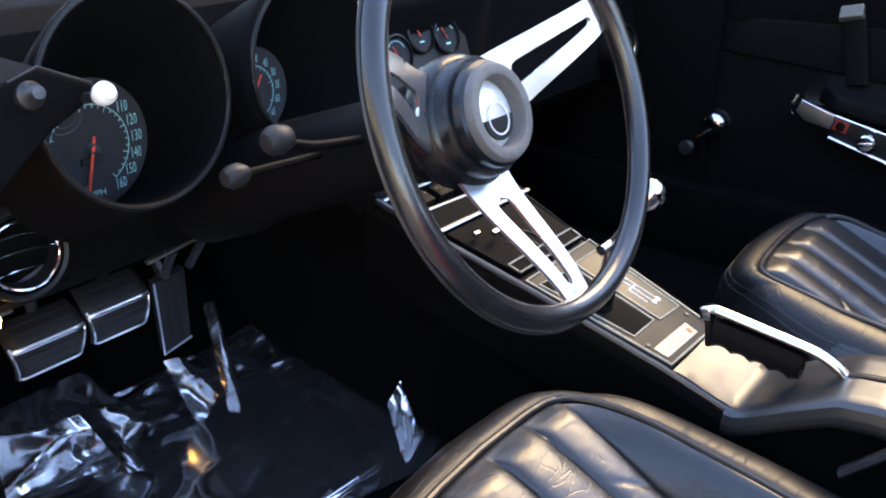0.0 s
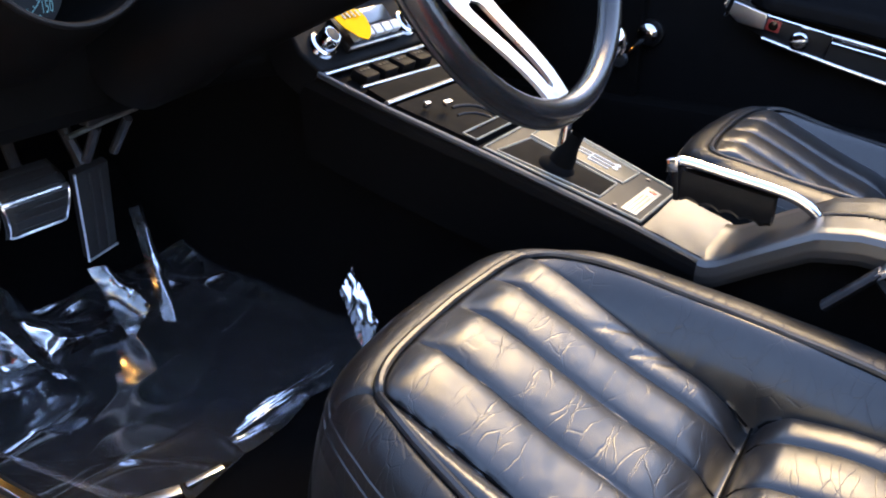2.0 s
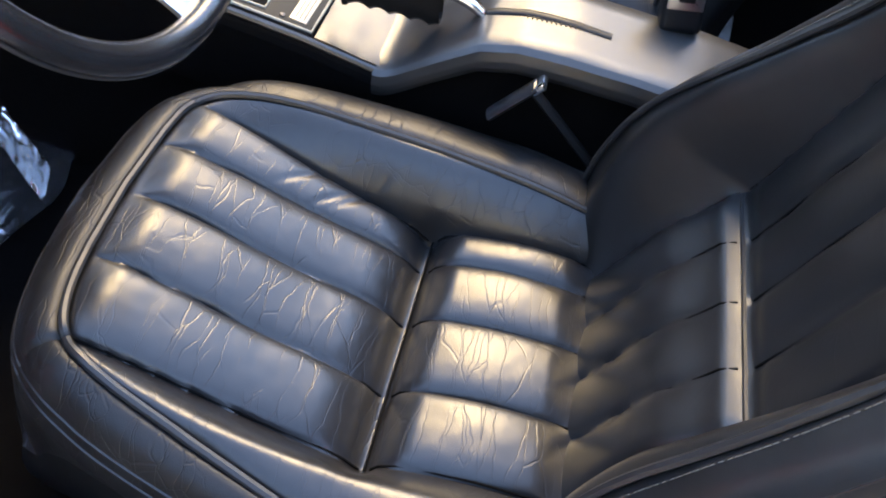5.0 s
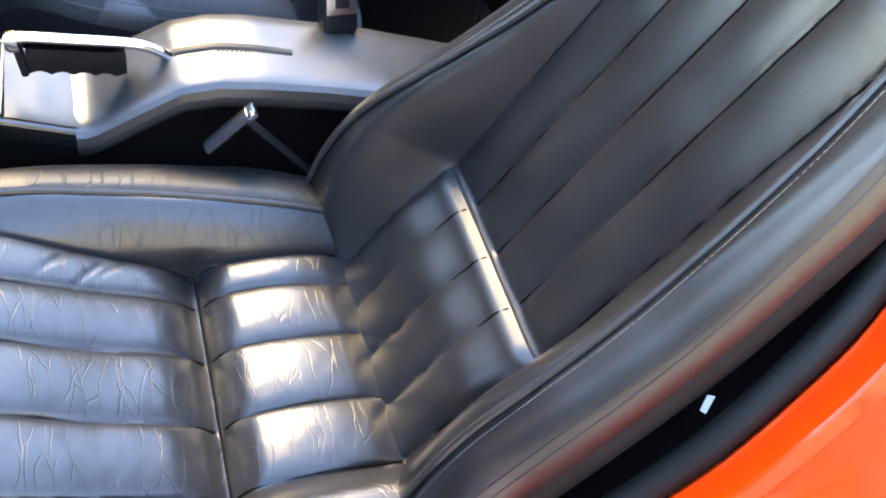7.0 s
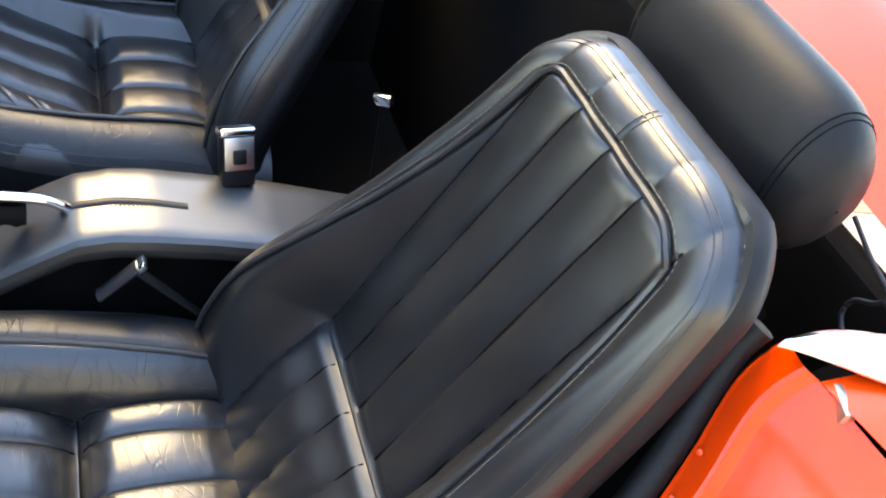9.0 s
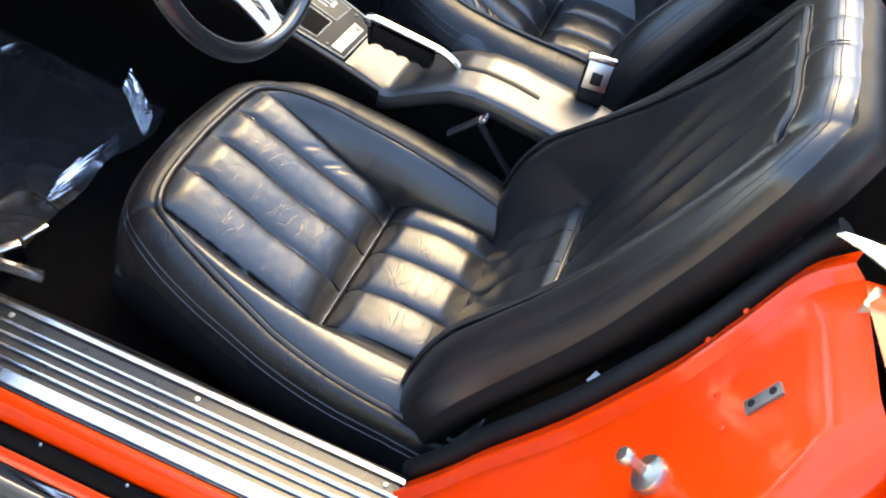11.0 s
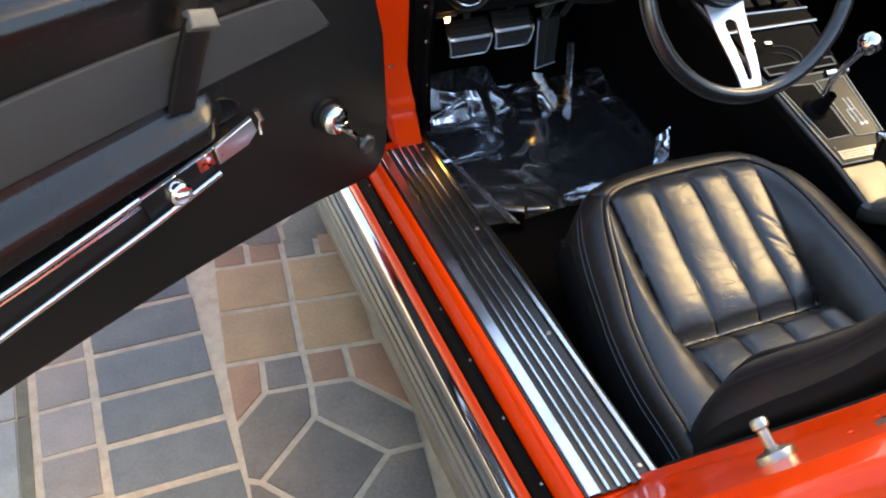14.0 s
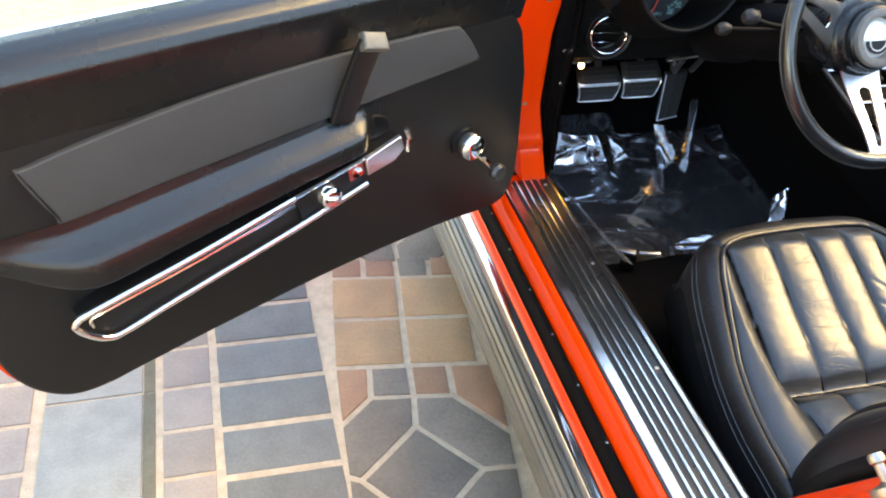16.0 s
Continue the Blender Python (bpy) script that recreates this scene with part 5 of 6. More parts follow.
part("side_rail", tube([con_point(0.600 - 0.003, 0.30, -0.004), con_point(0.592, 0.383, -0.002), con_point(0.571, 0.56, -0.001), con_point(0.550, 0.69, 0.0), con_point(0.541, 0.785, 0.002)], 0.0045, 8), CONSOLE, console)
# shift lever with leather boot, collar and bright ball
lever = thing("shift_lever", (0.628, 0.49, 0.47), "gear lever with bright ball knob, chrome collar and black boot", "gear lever")
part("boot", lathe([(0.028, -0.012), (0.024, 0.002), (0.016, 0.008), (0.014, 0.020), (0.010, 0.032), (0.008, 0.048)], axes((0.624, 0.492, 0.478), Vector((1, 0, 0)), CY, CN) @ pose(0, 0, 0, 8, 4, 0), 18), SEAM, lever)
part("shaft", tube([(0.626, 0.49, 0.50), (0.632, 0.484, 0.555), (0.637, 0.450, 0.620)], 0.0065, 10), CHROME, lever)
part("collar", tube([(0.610, 0.487, 0.556), (0.632, 0.485, 0.558), (0.652, 0.483, 0.560)], 0.007, 10), CHROME, lever, "chrome reverse lockout collar")
part("ball_knob", lathe([(0.0, 0.020), (0.008, 0.0185), (0.015, 0.0135), (0.0195, 0.005), (0.020, -0.002), (0.0175, -0.010), (0.011, -0.0165), (0.007, -0.019)], axes((0.637, 0.446, 0.631), Vector((1, 0, 0)), Vector((0, 0.95, 0.31)), Vector((0, -0.31, 0.95))), 24), CHROME, lever)

# controls ahead of the lever
# flat slab; the recess's shade is put into its near-black colour
flat_on_plate("ashtray_recess", [(0.582, 0.582), (0.738, 0.580), (0.748, 0.684), (0.566, 0.688)], 0.003, 0.01, SEAM, console)
edging([(0.584, 0.584), (0.736, 0.582), (0.738, 0.600), (0.583, 0.602)], 0.0045, 0.0013, console)
part("heater_bar", tube([con_point(0.557, 0.694, 0.004), con_point(0.768, 0.690, 0.004)], 0.0040, 8, flat=0.6), BRUSHED, console, "brushed trim bar")
part("heater_bar", tube([con_point(0.563, 0.735, 0.004), con_point(0.770, 0.724, 0.004)], 0.0028, 8, flat=0.6), BRUSHED, console)
part("radio_bar", tube([con_point(0.545, 0.779, 0.004), con_point(0.777, 0.774, 0.004)], 0.0036, 8, flat=0.7), BRUSHED, console, "brushed trim bar")
flat_on_plate("heater_panel", [(0.563, 0.698), (0.766, 0.694), (0.766, 0.722), (0.567, 0.731)], 0.004, 0.012, SEAM, console)
for k in range(4):
    x = 0.595 + 0.042 * k
    part("heater_key", block((0.030, 0.026, 0.014), CPM(0.004) @ Matrix.Translation((x, 0.754 * cl, 0)), 0.003), CON_BLACK, console)
    for q in range(3):
        part("key_mark", block((0.004, 0.004, 0.0008), CPM(0.0115) @ Matrix.Translation((x - 0.008 + 0.008 * q, 0.757 * cl, 0)), 0.0), PEDAL, console)
part("vent_lever", block((0.016, 0.007, 0.007), CPM(0.016) @ Matrix.Translation((0.614, 0.646 * cl, 0)), 0.0015), CHROME, console, "small chrome lever")
part("vent_lever", block((0.010, 0.006, 0.008), CPM(0.012) @ Matrix.Translation((0.590, 0.660 * cl, 0)), 0.0015), CHROME, console)
part("vent_arc", tube([con_point(0.632 + 0.045 * math.sin(a), 0.615 + 0.03 * math.cos(a), 0.004) for a in np.linspace(0, 1.9, 12)], 0.002, 6), PEDAL, console)
part("vent_arc", tube([con_point(0.620 + 0.04 * math.sin(a), 0.605 + 0.025 * math.cos(a), 0.004) for a in np.linspace(0, 1.7, 12)], 0.0015, 6), PEDAL, console)

# radio on the sloping face ahead
RN = Vector((0, -0.75, 0.66)).normalized()
RY = Vector((0, 0.66, 0.75)).normalized()
RM = axes((0.668, 0.782, 0.574), Vector((1, 0, 0)), RY, RN)
radio = thing("car_radio", (0.668, 0.80, 0.58), "car radio with two chrome knobs and pale push buttons", "car radio")
part("face", slab([(-0.128, -0.004), (0.118, -0.004), (0.126, 0.03), (0.118, 0.085), (-0.128, 0.085), (-0.142, 0.03)], 0.05, RM, 0.006, 3), CON_BLACK, radio)
part("bezel", block((0.122, 0.050, 0.012), RM @ Matrix.Translation((-0.002, 0.036, 0.004)), 0.004), PLASTIC, radio)
part("dial_glass", block((0.104, 0.024, 0.006), RM @ Matrix.Translation((0.004, 0.050, 0.009)), 0.002), material("dark_dial_glass", (0.03, 0.034, 0.042), 0.12, spec=0.8, vary=0.1), radio, "dark dial window")
part("bezel_line", tube([RM @ Vector(p) for p in ((-0.062, 0.012, 0.011), (0.060, 0.012, 0.011))], 0.0014, 6), WHITE_INK, radio)
for k in range(5):
    part("push_button", block((0.0175, 0.014, 0.012), RM @ Matrix.Translation((-0.040 + 0.021 * k, 0.025, 0.014)), 0.0025), material("pale_button", (0.55, 0.57, 0.58), 0.35, vary=0.06) if "pale_button" not in bpy.data.materials else bpy.data.materials["pale_button"], radio)
for x in (-0.098, 0.092):
    kn = part("knob", lathe([(0.0, 0.026), (0.011, 0.026), (0.014, 0.022), (0.015, 0.008), (0.019, 0.006), (0.021, 0.0)], RM @ Matrix.Translation((x, 0.030, 0.0)), 26), CHROME, radio)
    part("knob_cap", lathe([(0.0, 0.0275), (0.009, 0.027), (0.010, 0.026)], RM @ Matrix.Translation((x, 0.030, 0.0)), 20), PLASTIC, kn)
tag = thing("paper_tag", tuple(RM @ Vector((-0.06, 0.02, 0.03))), "yellow paper tag hung over the radio knob", "tag")
part("card", slab([(-0.086, 0.052), (-0.050, 0.058), (-0.022, 0.056), (-0.018, 0.042), (-0.024, 0.026), (-0.036, 0.014), (-0.050, 0.008), (-0.064, 0.014), (-0.078, 0.030)], 0.001, RM @ Matrix.Translation((0.0, 0.0, 0.029)) @ pose(0, 0, 0, -6, 5, 0), 0.0), YELLOW, tag)
for k in range(4):
    part("pen_mark", block((0.005, 0.010, 0.0006), RM @ Matrix.Translation((-0.066 + 0.010 * k, 0.048, 0.0310)) @ pose(0, 0, 0, -6, 5, 12), 0.0), DARK_METAL, tag)

# parking brake
brake = thing("parking_brake", (0.65, 0.28, 0.44), "parking brake lever with black grip and chrome top bar", "parking brake")


def grip(u, v):
    y = 0.345 - 0.100 * u
    zt = 0.504 - 0.018 * u
    wob = 0.0045 * abs(math.sin(u * math.pi * 4.5))
    x, d = section([(-0.011, -0.003), (-0.012, -0.020), (-0.011, -0.036), (-0.006, -0.041), (0.006, -0.041), (0.011, -0.036), (0.012, -0.020), (0.011, -0.003)], v)
    return 0.642 + 0.012 * u + x, y, zt + d + (wob if d < -0.03 else 0.0)


part("grip", grid(grip, 50, 29), PLASTIC, brake)
part("top_bar", tube(smooth_line([(0.640, 0.354, 0.506), (0.641, 0.345, 0.508), (0.647, 0.295, 0.499), (0.653, 0.248, 0.490), (0.655, 0.225, 0.484), (0.656, 0.205, 0.473), (0.656, 0.188, 0.456)], 6), 0.0078, 12, flat=0.8), CHROME, brake, "chrome lever bar")
part("button", block((0.020, 0.014, 0.016), pose(0.639, 0.357, 0.504, -8), 0.003), CHROME, brake)
part("grip_end", block((0.022, 0.008, 0.042), pose(0.641, 0.351, 0.484, -8), 0.003), PLASTIC, brake)
# slot in the cover, with brush edge
slot = part("brake_slot", tube([con_point(0.655 - 0.010 * max(s - 0.5, 0), 0.195 - 0.137 * s, 0.0015 - 0.001 * s) for s in np.linspace(0, 1, 14)], 0.0055, 8, flat=0.35), PLASTIC, console, "dark slot for the brake lever")
for k in range(18):
    y = 0.15 - 0.0052 * k
    part("slot_tooth", block((0.004, 0.0014, 0.002), pose(0.6475, y, con_z(y) + 0.0005), 0.0004), PLASTIC, slot)

# seat belt buckles
def buckle(name, label, m, sc=1.0):
    b = thing(name, m.translation, label, "seat belt buckle", "seat belt buckles")
    part("housing", moved(block((0.046 * sc, 0.026 * sc, 0.075 * sc), bevel=0.007, seg=3), m @ Matrix.Translation((0, 0, -0.036))), PLASTIC, b)
    part("bezel", moved(block((0.050 * sc, 0.024 * sc, 0.012 * sc), bevel=0.004, seg=3), m @ Matrix.Translation((0, 0, 0.002))), CHROME, b)
    part("face", moved(block((0.040 * sc, 0.004, 0.045 * sc), bevel=0.0015), m @ Matrix.Translation((0, -0.0135 * sc, -0.026))), BRUSHED, b)
    part("release_button", moved(block((0.018 * sc, 0.005, 0.020 * sc), bevel=0.002), m @ Matrix.Translation((0, -0.0155 * sc, -0.030))), PLASTIC, b)
    part("stalk", tube([m @ Vector((0, 0, -0.07)), m @ Vector((0.002, 0.0, -0.12)), m @ Vector((0.0, 0.01, -0.20))], 0.014, 8, flat=0.4), RUBBER, b)
    return b


buckle("belt_buckle", "seat belt buckle with bright face and square button", pose(0.735, -0.010, 0.528, -22, 0, -82))
tongue = thing("belt_tongue", (0.561, 0.13, 0.3), "slim seat belt tongue leaning in the gap beside the seat", "seat belt")
part("blade", tube([(0.561, 0.168, 0.412), (0.561, 0.124, 0.461)], 0.011, 10, flat=0.5), DARK_METAL, tongue)
part("tip", block((0.02, 0.016, 0.008), pose(0.561, 0.122, 0.462, -45), 0.002), CHROME, tongue)
part("stalk", tube(smooth_line([(0.561, 0.128, 0.455), (0.565, 0.08, 0.40), (0.57, 0.02, 0.33), (0.57, -0.03, 0.28)], 5), 0.010, 8, flat=0.4), RUBBER, tongue)
anchor = thing("belt_guide", (0.72, -0.20, 0.43), "small chrome belt guide behind the console, on an added stalk darkened as if shaded", "belt guide")
part("clip", block((0.030, 0.012, 0.016), pose(0.718, -0.196, 0.600, 0, 20, 40), 0.004), CHROME, anchor)
# added support; near-black colour stands in for the darkness behind the console
part("stalk", tube([(0.719, -0.197, 0.596), (0.722, -0.205, 0.52), (0.722, -0.215, 0.415)], 0.005, 8, flat=0.4), CARPET, anchor)

# ---- steering wheel ----
WC = Vector((0.339, 0.434, 0.802))
WT = radians(22.5)
WN = Vector((0, -math.cos(WT), math.sin(WT)))
WU = Vector((0, math.sin(WT), math.cos(WT)))
WM = axes(WC, Vector((1, 0, 0)), WU, WN)
wheel = thing("steering_wheel", WC, "steering wheel with worn black rim and three slotted brushed spokes", "steering wheel")
ring = [WM @ Vector((0.1792 * math.cos(a), 0.1792 * math.sin(a), 0)) for a in np.linspace(0, 2 * math.pi, 120, endpoint=False)]
part("rim", tube(ring, 0.0112, 18, closed=True, up=WN), RIM, wheel)
part("rim_seam", tube([WM @ Vector((0.1905 * math.cos(a), 0.1905 * math.sin(a), -0.002)) for a in np.linspace(0, 2 * math.pi, 120, endpoint=False)], 0.0018, 6, closed=True, up=WN), PIPING, wheel)


def spoke(angle):
    """A dished, slotted spoke: deep at the hub, level at the rim."""
    R = pose(0, 0, 0, 0, 0, angle)
    N = 26

    def dish(r):
        return -0.070 + 0.066 * sstep(0.04, 0.175, r) * 0.55 + 0.066 * 0.45 * (r - 0.04) / 0.135

    def half(r):
        return 0.034 + (0.0165 - 0.034) * (r - 0.05) / 0.128

    def hole(r):
        if r < 0.074 or r > 0.160:
            return 0.0
        t = (r - 0.074) / 0.086
        return (0.0115 - 0.0075 * t) * min(1, math.sqrt(max(1 - (1 - min(t / 0.10, 1)) ** 2, 0))) * min(1, math.sqrt(max(1 - (1 - min((1 - t) / 0.05, 1)) ** 2, 0)))
    rs = sorted(set(list(np.linspace(0.045, 0.182, N)) + [0.0741, 0.0765, 0.079, 0.083, 0.1598, 0.158, 0.156]))
    parts = []
    for side in (1, -1):
        g = []
        for r in rs:
            a, b = hole(r), half(r)
            for w, z in ((a, 0.0), (a + (b - a) * 0.5, 0.0004), (b, 0.0), (b, -0.004), (a, -0.004)):
                g.append(tuple(WM @ (R @ Vector((r, side * w, dish(r) + z)))))
        f = []
        for i in range(len(rs) - 1):
            for j in range(5):
                q = (i * 5 + j, i * 5 + (j + 1) % 5, (i + 1) * 5 + (j + 1) % 5, (i + 1) * 5 + j)
                f.append(q if side > 0 else q[::-1])
        parts.append((g, f))
    return join(*parts)


for ang in (20, 160, 270):
    part("spoke", spoke(ang), BRUSHED, wheel, "slotted brushed steel spoke")
HM = WM @ Matrix.Translation((0, 0, -0.015))
part("hub", lathe([(0.030, -0.15), (0.044, -0.13), (0.049, -0.085), (0.0575, -0.078), (0.060, -0.070), (0.060, -0.052), (0.0575, -0.046), (0.0545, -0.044), (0.0535, -0.040), (0.0535, -0.034), (0.0515, -0.031), (0.048, -0.031), (0.0470, -0.022), (0.042, -0.019)], HM, 48), GLOSS_BLACK, wheel)
part("horn_ring", lathe([(0.0435, -0.024), (0.0435, -0.016), (0.0415, -0.0125), (0.037, -0.0115), (0.0325, -0.0125), (0.0305, -0.016), (0.0300, -0.030)], HM, 48), material("worn_grey_rubber", (0.105, 0.100, 0.095), 0.55, vary=0.3, scale=60, bump=0.35), wheel, "worn grey horn ring")
# pale base colour stands in for the white sky mirrored in the emblem
emblem = part("emblem", lathe([(0.0, -0.0205), (0.010, -0.0208), (0.019, -0.0218), (0.026, -0.0240), (0.0302, -0.0275)], HM, 40), material("pale_enamel", (0.70, 0.69, 0.66), 0.22, metal=0.3, spec=0.6, vary=0.12, scale=90), wheel, "domed emblem, coloured pale as if reflecting sky")
part("emblem_field", slab([(0.0205 * math.cos(a), -0.004 + 0.020 * math.sin(a)) for a in np.linspace(math.pi, 2 * math.pi, 20)], 0.002, HM @ Matrix.Translation((0, 0, -0.0196)), 0.0), PLASTIC, emblem)
part("emblem_ring", tube([HM @ Vector((0.014 * math.cos(a), -0.005 + 0.014 * math.sin(a), -0.0194)) for a in np.linspace(0, 2 * math.pi, 40, endpoint=False)], 0.0008, 6, closed=True), WHITE_INK, emblem)
column = thing("steering_column", (0.337, 0.62, 0.72), "black steering column with turn signal stalk", "steering column")
part("shroud", lathe([(0.030, -0.12), (0.043, -0.15), (0.046, -0.22), (0.050, -0.30), (0.052, -0.36), (0.060, -0.40), (0.062, -0.48)], WM, 32), CON_BLACK, column)
stalk = part("signal_stalk", tube(smooth_line([(0.330, 0.585, 0.747), (0.285, 0.588, 0.752), (0.240, 0.591, 0.758), (0.205, 0.593, 0.770)], 5), 0.0045, 10), CON_BLACK, column, "slim stalk with dull knob")
part("stalk_knob", lathe([(0.0, 0.016), (0.008, 0.0145), (0.0125, 0.008), (0.013, 0.0), (0.010, -0.010), (0.005, -0.014)], axes((0.203, 0.593, 0.772), Vector((0, 1, 0)), Vector((0, 0, 1)), Vector((-1, 0, 0))), 18), PEDAL, stalk)

tilt = part("tilt_lever", tube(smooth_line([(0.300, 0.640, 0.725), (0.240, 0.632, 0.732), (0.186, 0.626, 0.738)], 5), 0.004, 8), CON_BLACK, column, "short column lever with dull knob")
part("lever_knob", lathe([(0.0, 0.014), (0.007, 0.0125), (0.0105, 0.006), (0.0105, -0.004), (0.006, -0.012)], axes((0.181, 0.625, 0.739), Vector((0, 1, 0)), Vector((0, 0, 1)), Vector((-1, 0, 0))), 16), PEDAL, tilt)

# ---- dashboard ----
dash = thing("dashboard", (0.72, 0.95, 0.55), "black dashboard with deep round gauges and air vents", "dashboard")


def dash_face(u, v):
    x = 0.0 + 1.49 * u
    y, z = section([(0.935, 0.545), (0.905, 0.550), (0.880, 0.572), (0.872, 0.62), (0.884, 0.70), (0.880, 0.76), (0.872, 0.80), (0.880, 0.832), (0.905, 0.850), (1.00, 0.862), (1.20, 0.83)], v)
    mid = sstep(0.50, 0.58, x) * (1 - sstep(0.86, 0.94, x))
    return x, y - 0.03 * mid, z


part("dash_shell", grid(dash_face, 60, 61), CRACKLE, dash)


def pod(name, fc, rc, fr, rr):
    """A deep tunnel from the dial face to its outer rim, with a rounded lip and an outer sleeve."""
    def loft(u, v):
        t, r, back = section([(0.0, fr, 0.0), (0.10, fr + 0.004, 0.0), (0.92, rr - 0.006, 0.0), (1.0, rr - 0.002, 0.0), (1.0, rr + 0.004, 0.0), (0.93, rr + 0.007, 0.0), (0.6, rr + 0.006, 0.0), (0.0, rr + 0.002, 0.0)], v)
        c = Vector(fc).lerp(Vector(rc), t)
        a = 2 * math.pi * u
        return c.x + r * math.cos(a), c.y + 0.012 * t * math.sin(a), c.z + r * math.sin(a)
    tunnel = part(name, grid(loft, 64, 36, wrap_u=True), CRACKLE, dash, "deep round gauge tunnel")
    part("lip", tube([(rc[0] + (rr + 0.001) * math.cos(a), rc[1] - 0.001 + 0.012 * math.sin(a), rc[2] + (rr + 0.001) * math.sin(a)) for a in np.linspace(0, 2 * math.pi, 56, endpoint=False)], 0.0030, 8, closed=True), PLASTIC, tunnel, "glossy black lip")
    return tunnel


def dial(fc, fr, needle_at, needle_len, numbers, unit):
    """A gauge: dark face, tick ring, numbers and needle. Angles in degrees clockwise from straight up."""
    M = axes(fc, Vector((1, 0, 0)), Vector((0, 0, 1)), Vector((0, -1, 0)))
    face = part("dial_face", lathe([(fr + 0.004, 0.001), (fr, 0.0), (0.0, 0.0)], M, 40), DIAL, dash, "dark dial with pale figures")
    at = lambda r, deg, h=0.0: M @ Vector((r * math.sin(radians(deg)), r * math.cos(radians(deg)), h))
    lo, hi = numbers[0][1], numbers[-1][1]
    ticks = []
    n = 33
    for k in range(n):
        g = lo + (hi - lo) * k / (n - 1)
        r0 = fr * (0.575 if k % 4 == 0 else 0.61)
        ticks.append(tube([at(r0, g, 0.0012), at(fr * 0.66, g, 0.0012)], 0.0005 * fr / 0.068, 4))
    ticks.append(tube([at(fr * 0.66, g, 0.0012) for g in np.linspace(lo, hi, 50)], 0.0005, 4))
    part("tick_ring", join(*ticks), DIAL_INK, face, kind="stuff")
    for text, g in numbers:
        c = bpy.data.curves.new("figure", "FONT")
        c.body, c.size, c.align_x, c.align_y = text, fr * 0.17, "CENTER", "CENTER"
        c.resolution_u = 2
        o = bpy.data.objects.new("figure", c)
        scene.collection.objects.link(o)
        dg = bpy.context.evaluated_depsgraph_get()
        me = bpy.data.meshes.new_from_object(o.evaluated_get(dg))
        geo = [tuple(M @ (Matrix.Translation((fr * 0.80 * math.sin(radians(g)), fr * 0.80 * math.cos(radians(g)), 0.0015)) @ Matrix.Diagonal((0.8, 1.5, 1, 1)) @ v.co)) for v in me.vertices], [tuple(p.vertices) for p in me.polygons]
        bpy.data.objects.remove(o)
        part("figure", geo, DIAL_INK, face, smooth=False)
    c = bpy.data.curves.new("unit", "FONT")
    c.body, c.size, c.align_x, c.align_y = unit, fr * 0.15, "CENTER", "CENTER"
    o = bpy.data.objects.new("unit", c)
    scene.collection.objects.link(o)
    me = bpy.data.meshes.new_from_object(o.evaluated_get(bpy.context.evaluated_depsgraph_get()))
    geo = [tuple(M @ (Matrix.Translation((0, -fr * 0.74, 0.0015)) @ v.co)) for v in me.vertices], [tuple(p.vertices) for p in me.polygons]
    bpy.data.objects.remove(o)
    part("unit_mark", geo, DIAL_INK, face, smooth=False)
    tip, tail = at(needle_len, needle_at, 0.006), at(-0.22 * needle_len, needle_at, 0.006)
    part("needle", tube([tail, at(0, 0, 0.006), tip], [0.0019, 0.0019, 0.0012], 6), NEEDLE, face, "orange-red needle")
    part("needle_hub", lathe([(0.0035, 0.008), (0.0055, 0.008), (0.0058, 0.004)], M, 18), BRUSHED, face)
    return face, M


pod("speedometer_pod", (0.180, 0.848, 0.719), (0.177, 0.744, 0.786), 0.066, 0.097)
mph = [(str(k), -160 + 2.0 * k) for k in range(0, 161, 10)]
mph = [(a, -165 + 313 * i / 16) for i, (a, g) in enumerate(mph)]
sf, sm = dial((0.180, 0.8455, 0.719), 0.066, -165, 0.056, mph, "MPH")
part("odometer", block((0.026, 0.008, 0.001), sm @ Matrix.Translation((0, -0.013, 0.0008)), 0.0), PLASTIC, sf)
for k in range(5):
    part("odometer_digit", block((0.0036, 0.006, 0.0006), sm @ Matrix.Translation((-0.0096 + 0.0048 * k, -0.013, 0.0016)), 0.0), PAD_GREY, sf)
pod("tachometer_pod", (0.391, 0.848, 0.731), (0.420, 0.762, 0.775), 0.054, 0.094)
dial((0.391, 0.8455, 0.731), 0.052, 30, 0.026, [(str(5 * k), -173 + 326 * k / 14) for k in range(0, 15)], "RPM")
trip = part("trip_knob", lathe([(0.0, 0.010), (0.006, 0.009), (0.0088, 0.005), (0.009, 0.0), (0.007, -0.006), (0.0, -0.008)], axes((0.087, 0.655, 0.823), Vector((1, 0, 0)), Vector((0, 0.5, 0.87)), Vector((0, -0.87, 0.5))), 22), material("ivory_knob", (0.78, 0.77, 0.74), 0.25, vary=0.05), dash, "small ivory knob")
part("knob_stem", tube([(0.087, 0.660, 0.820), (0.087, 0.700, 0.812)], 0.0045, 10), DARK_METAL, trip)
head = part("headlamp_knob", lathe([(0.0, 0.010), (0.005, 0.0095), (0.0065, 0.006), (0.0075, 0.0), (0.0105, -0.003), (0.011, -0.009)], axes((0.042, 0.672, 0.829), Vector((1, 0, 0)), Vector((0, 0.3, 0.95)), Vector((0, -0.95, 0.3))), 20), DARK_METAL, dash, "dark metal pull knob")
PANEL_AT = axes((0, 0.68, 0), Vector((1, 0, 0)), Vector((0, 0, 1)), Vector((0, -1, 0)))
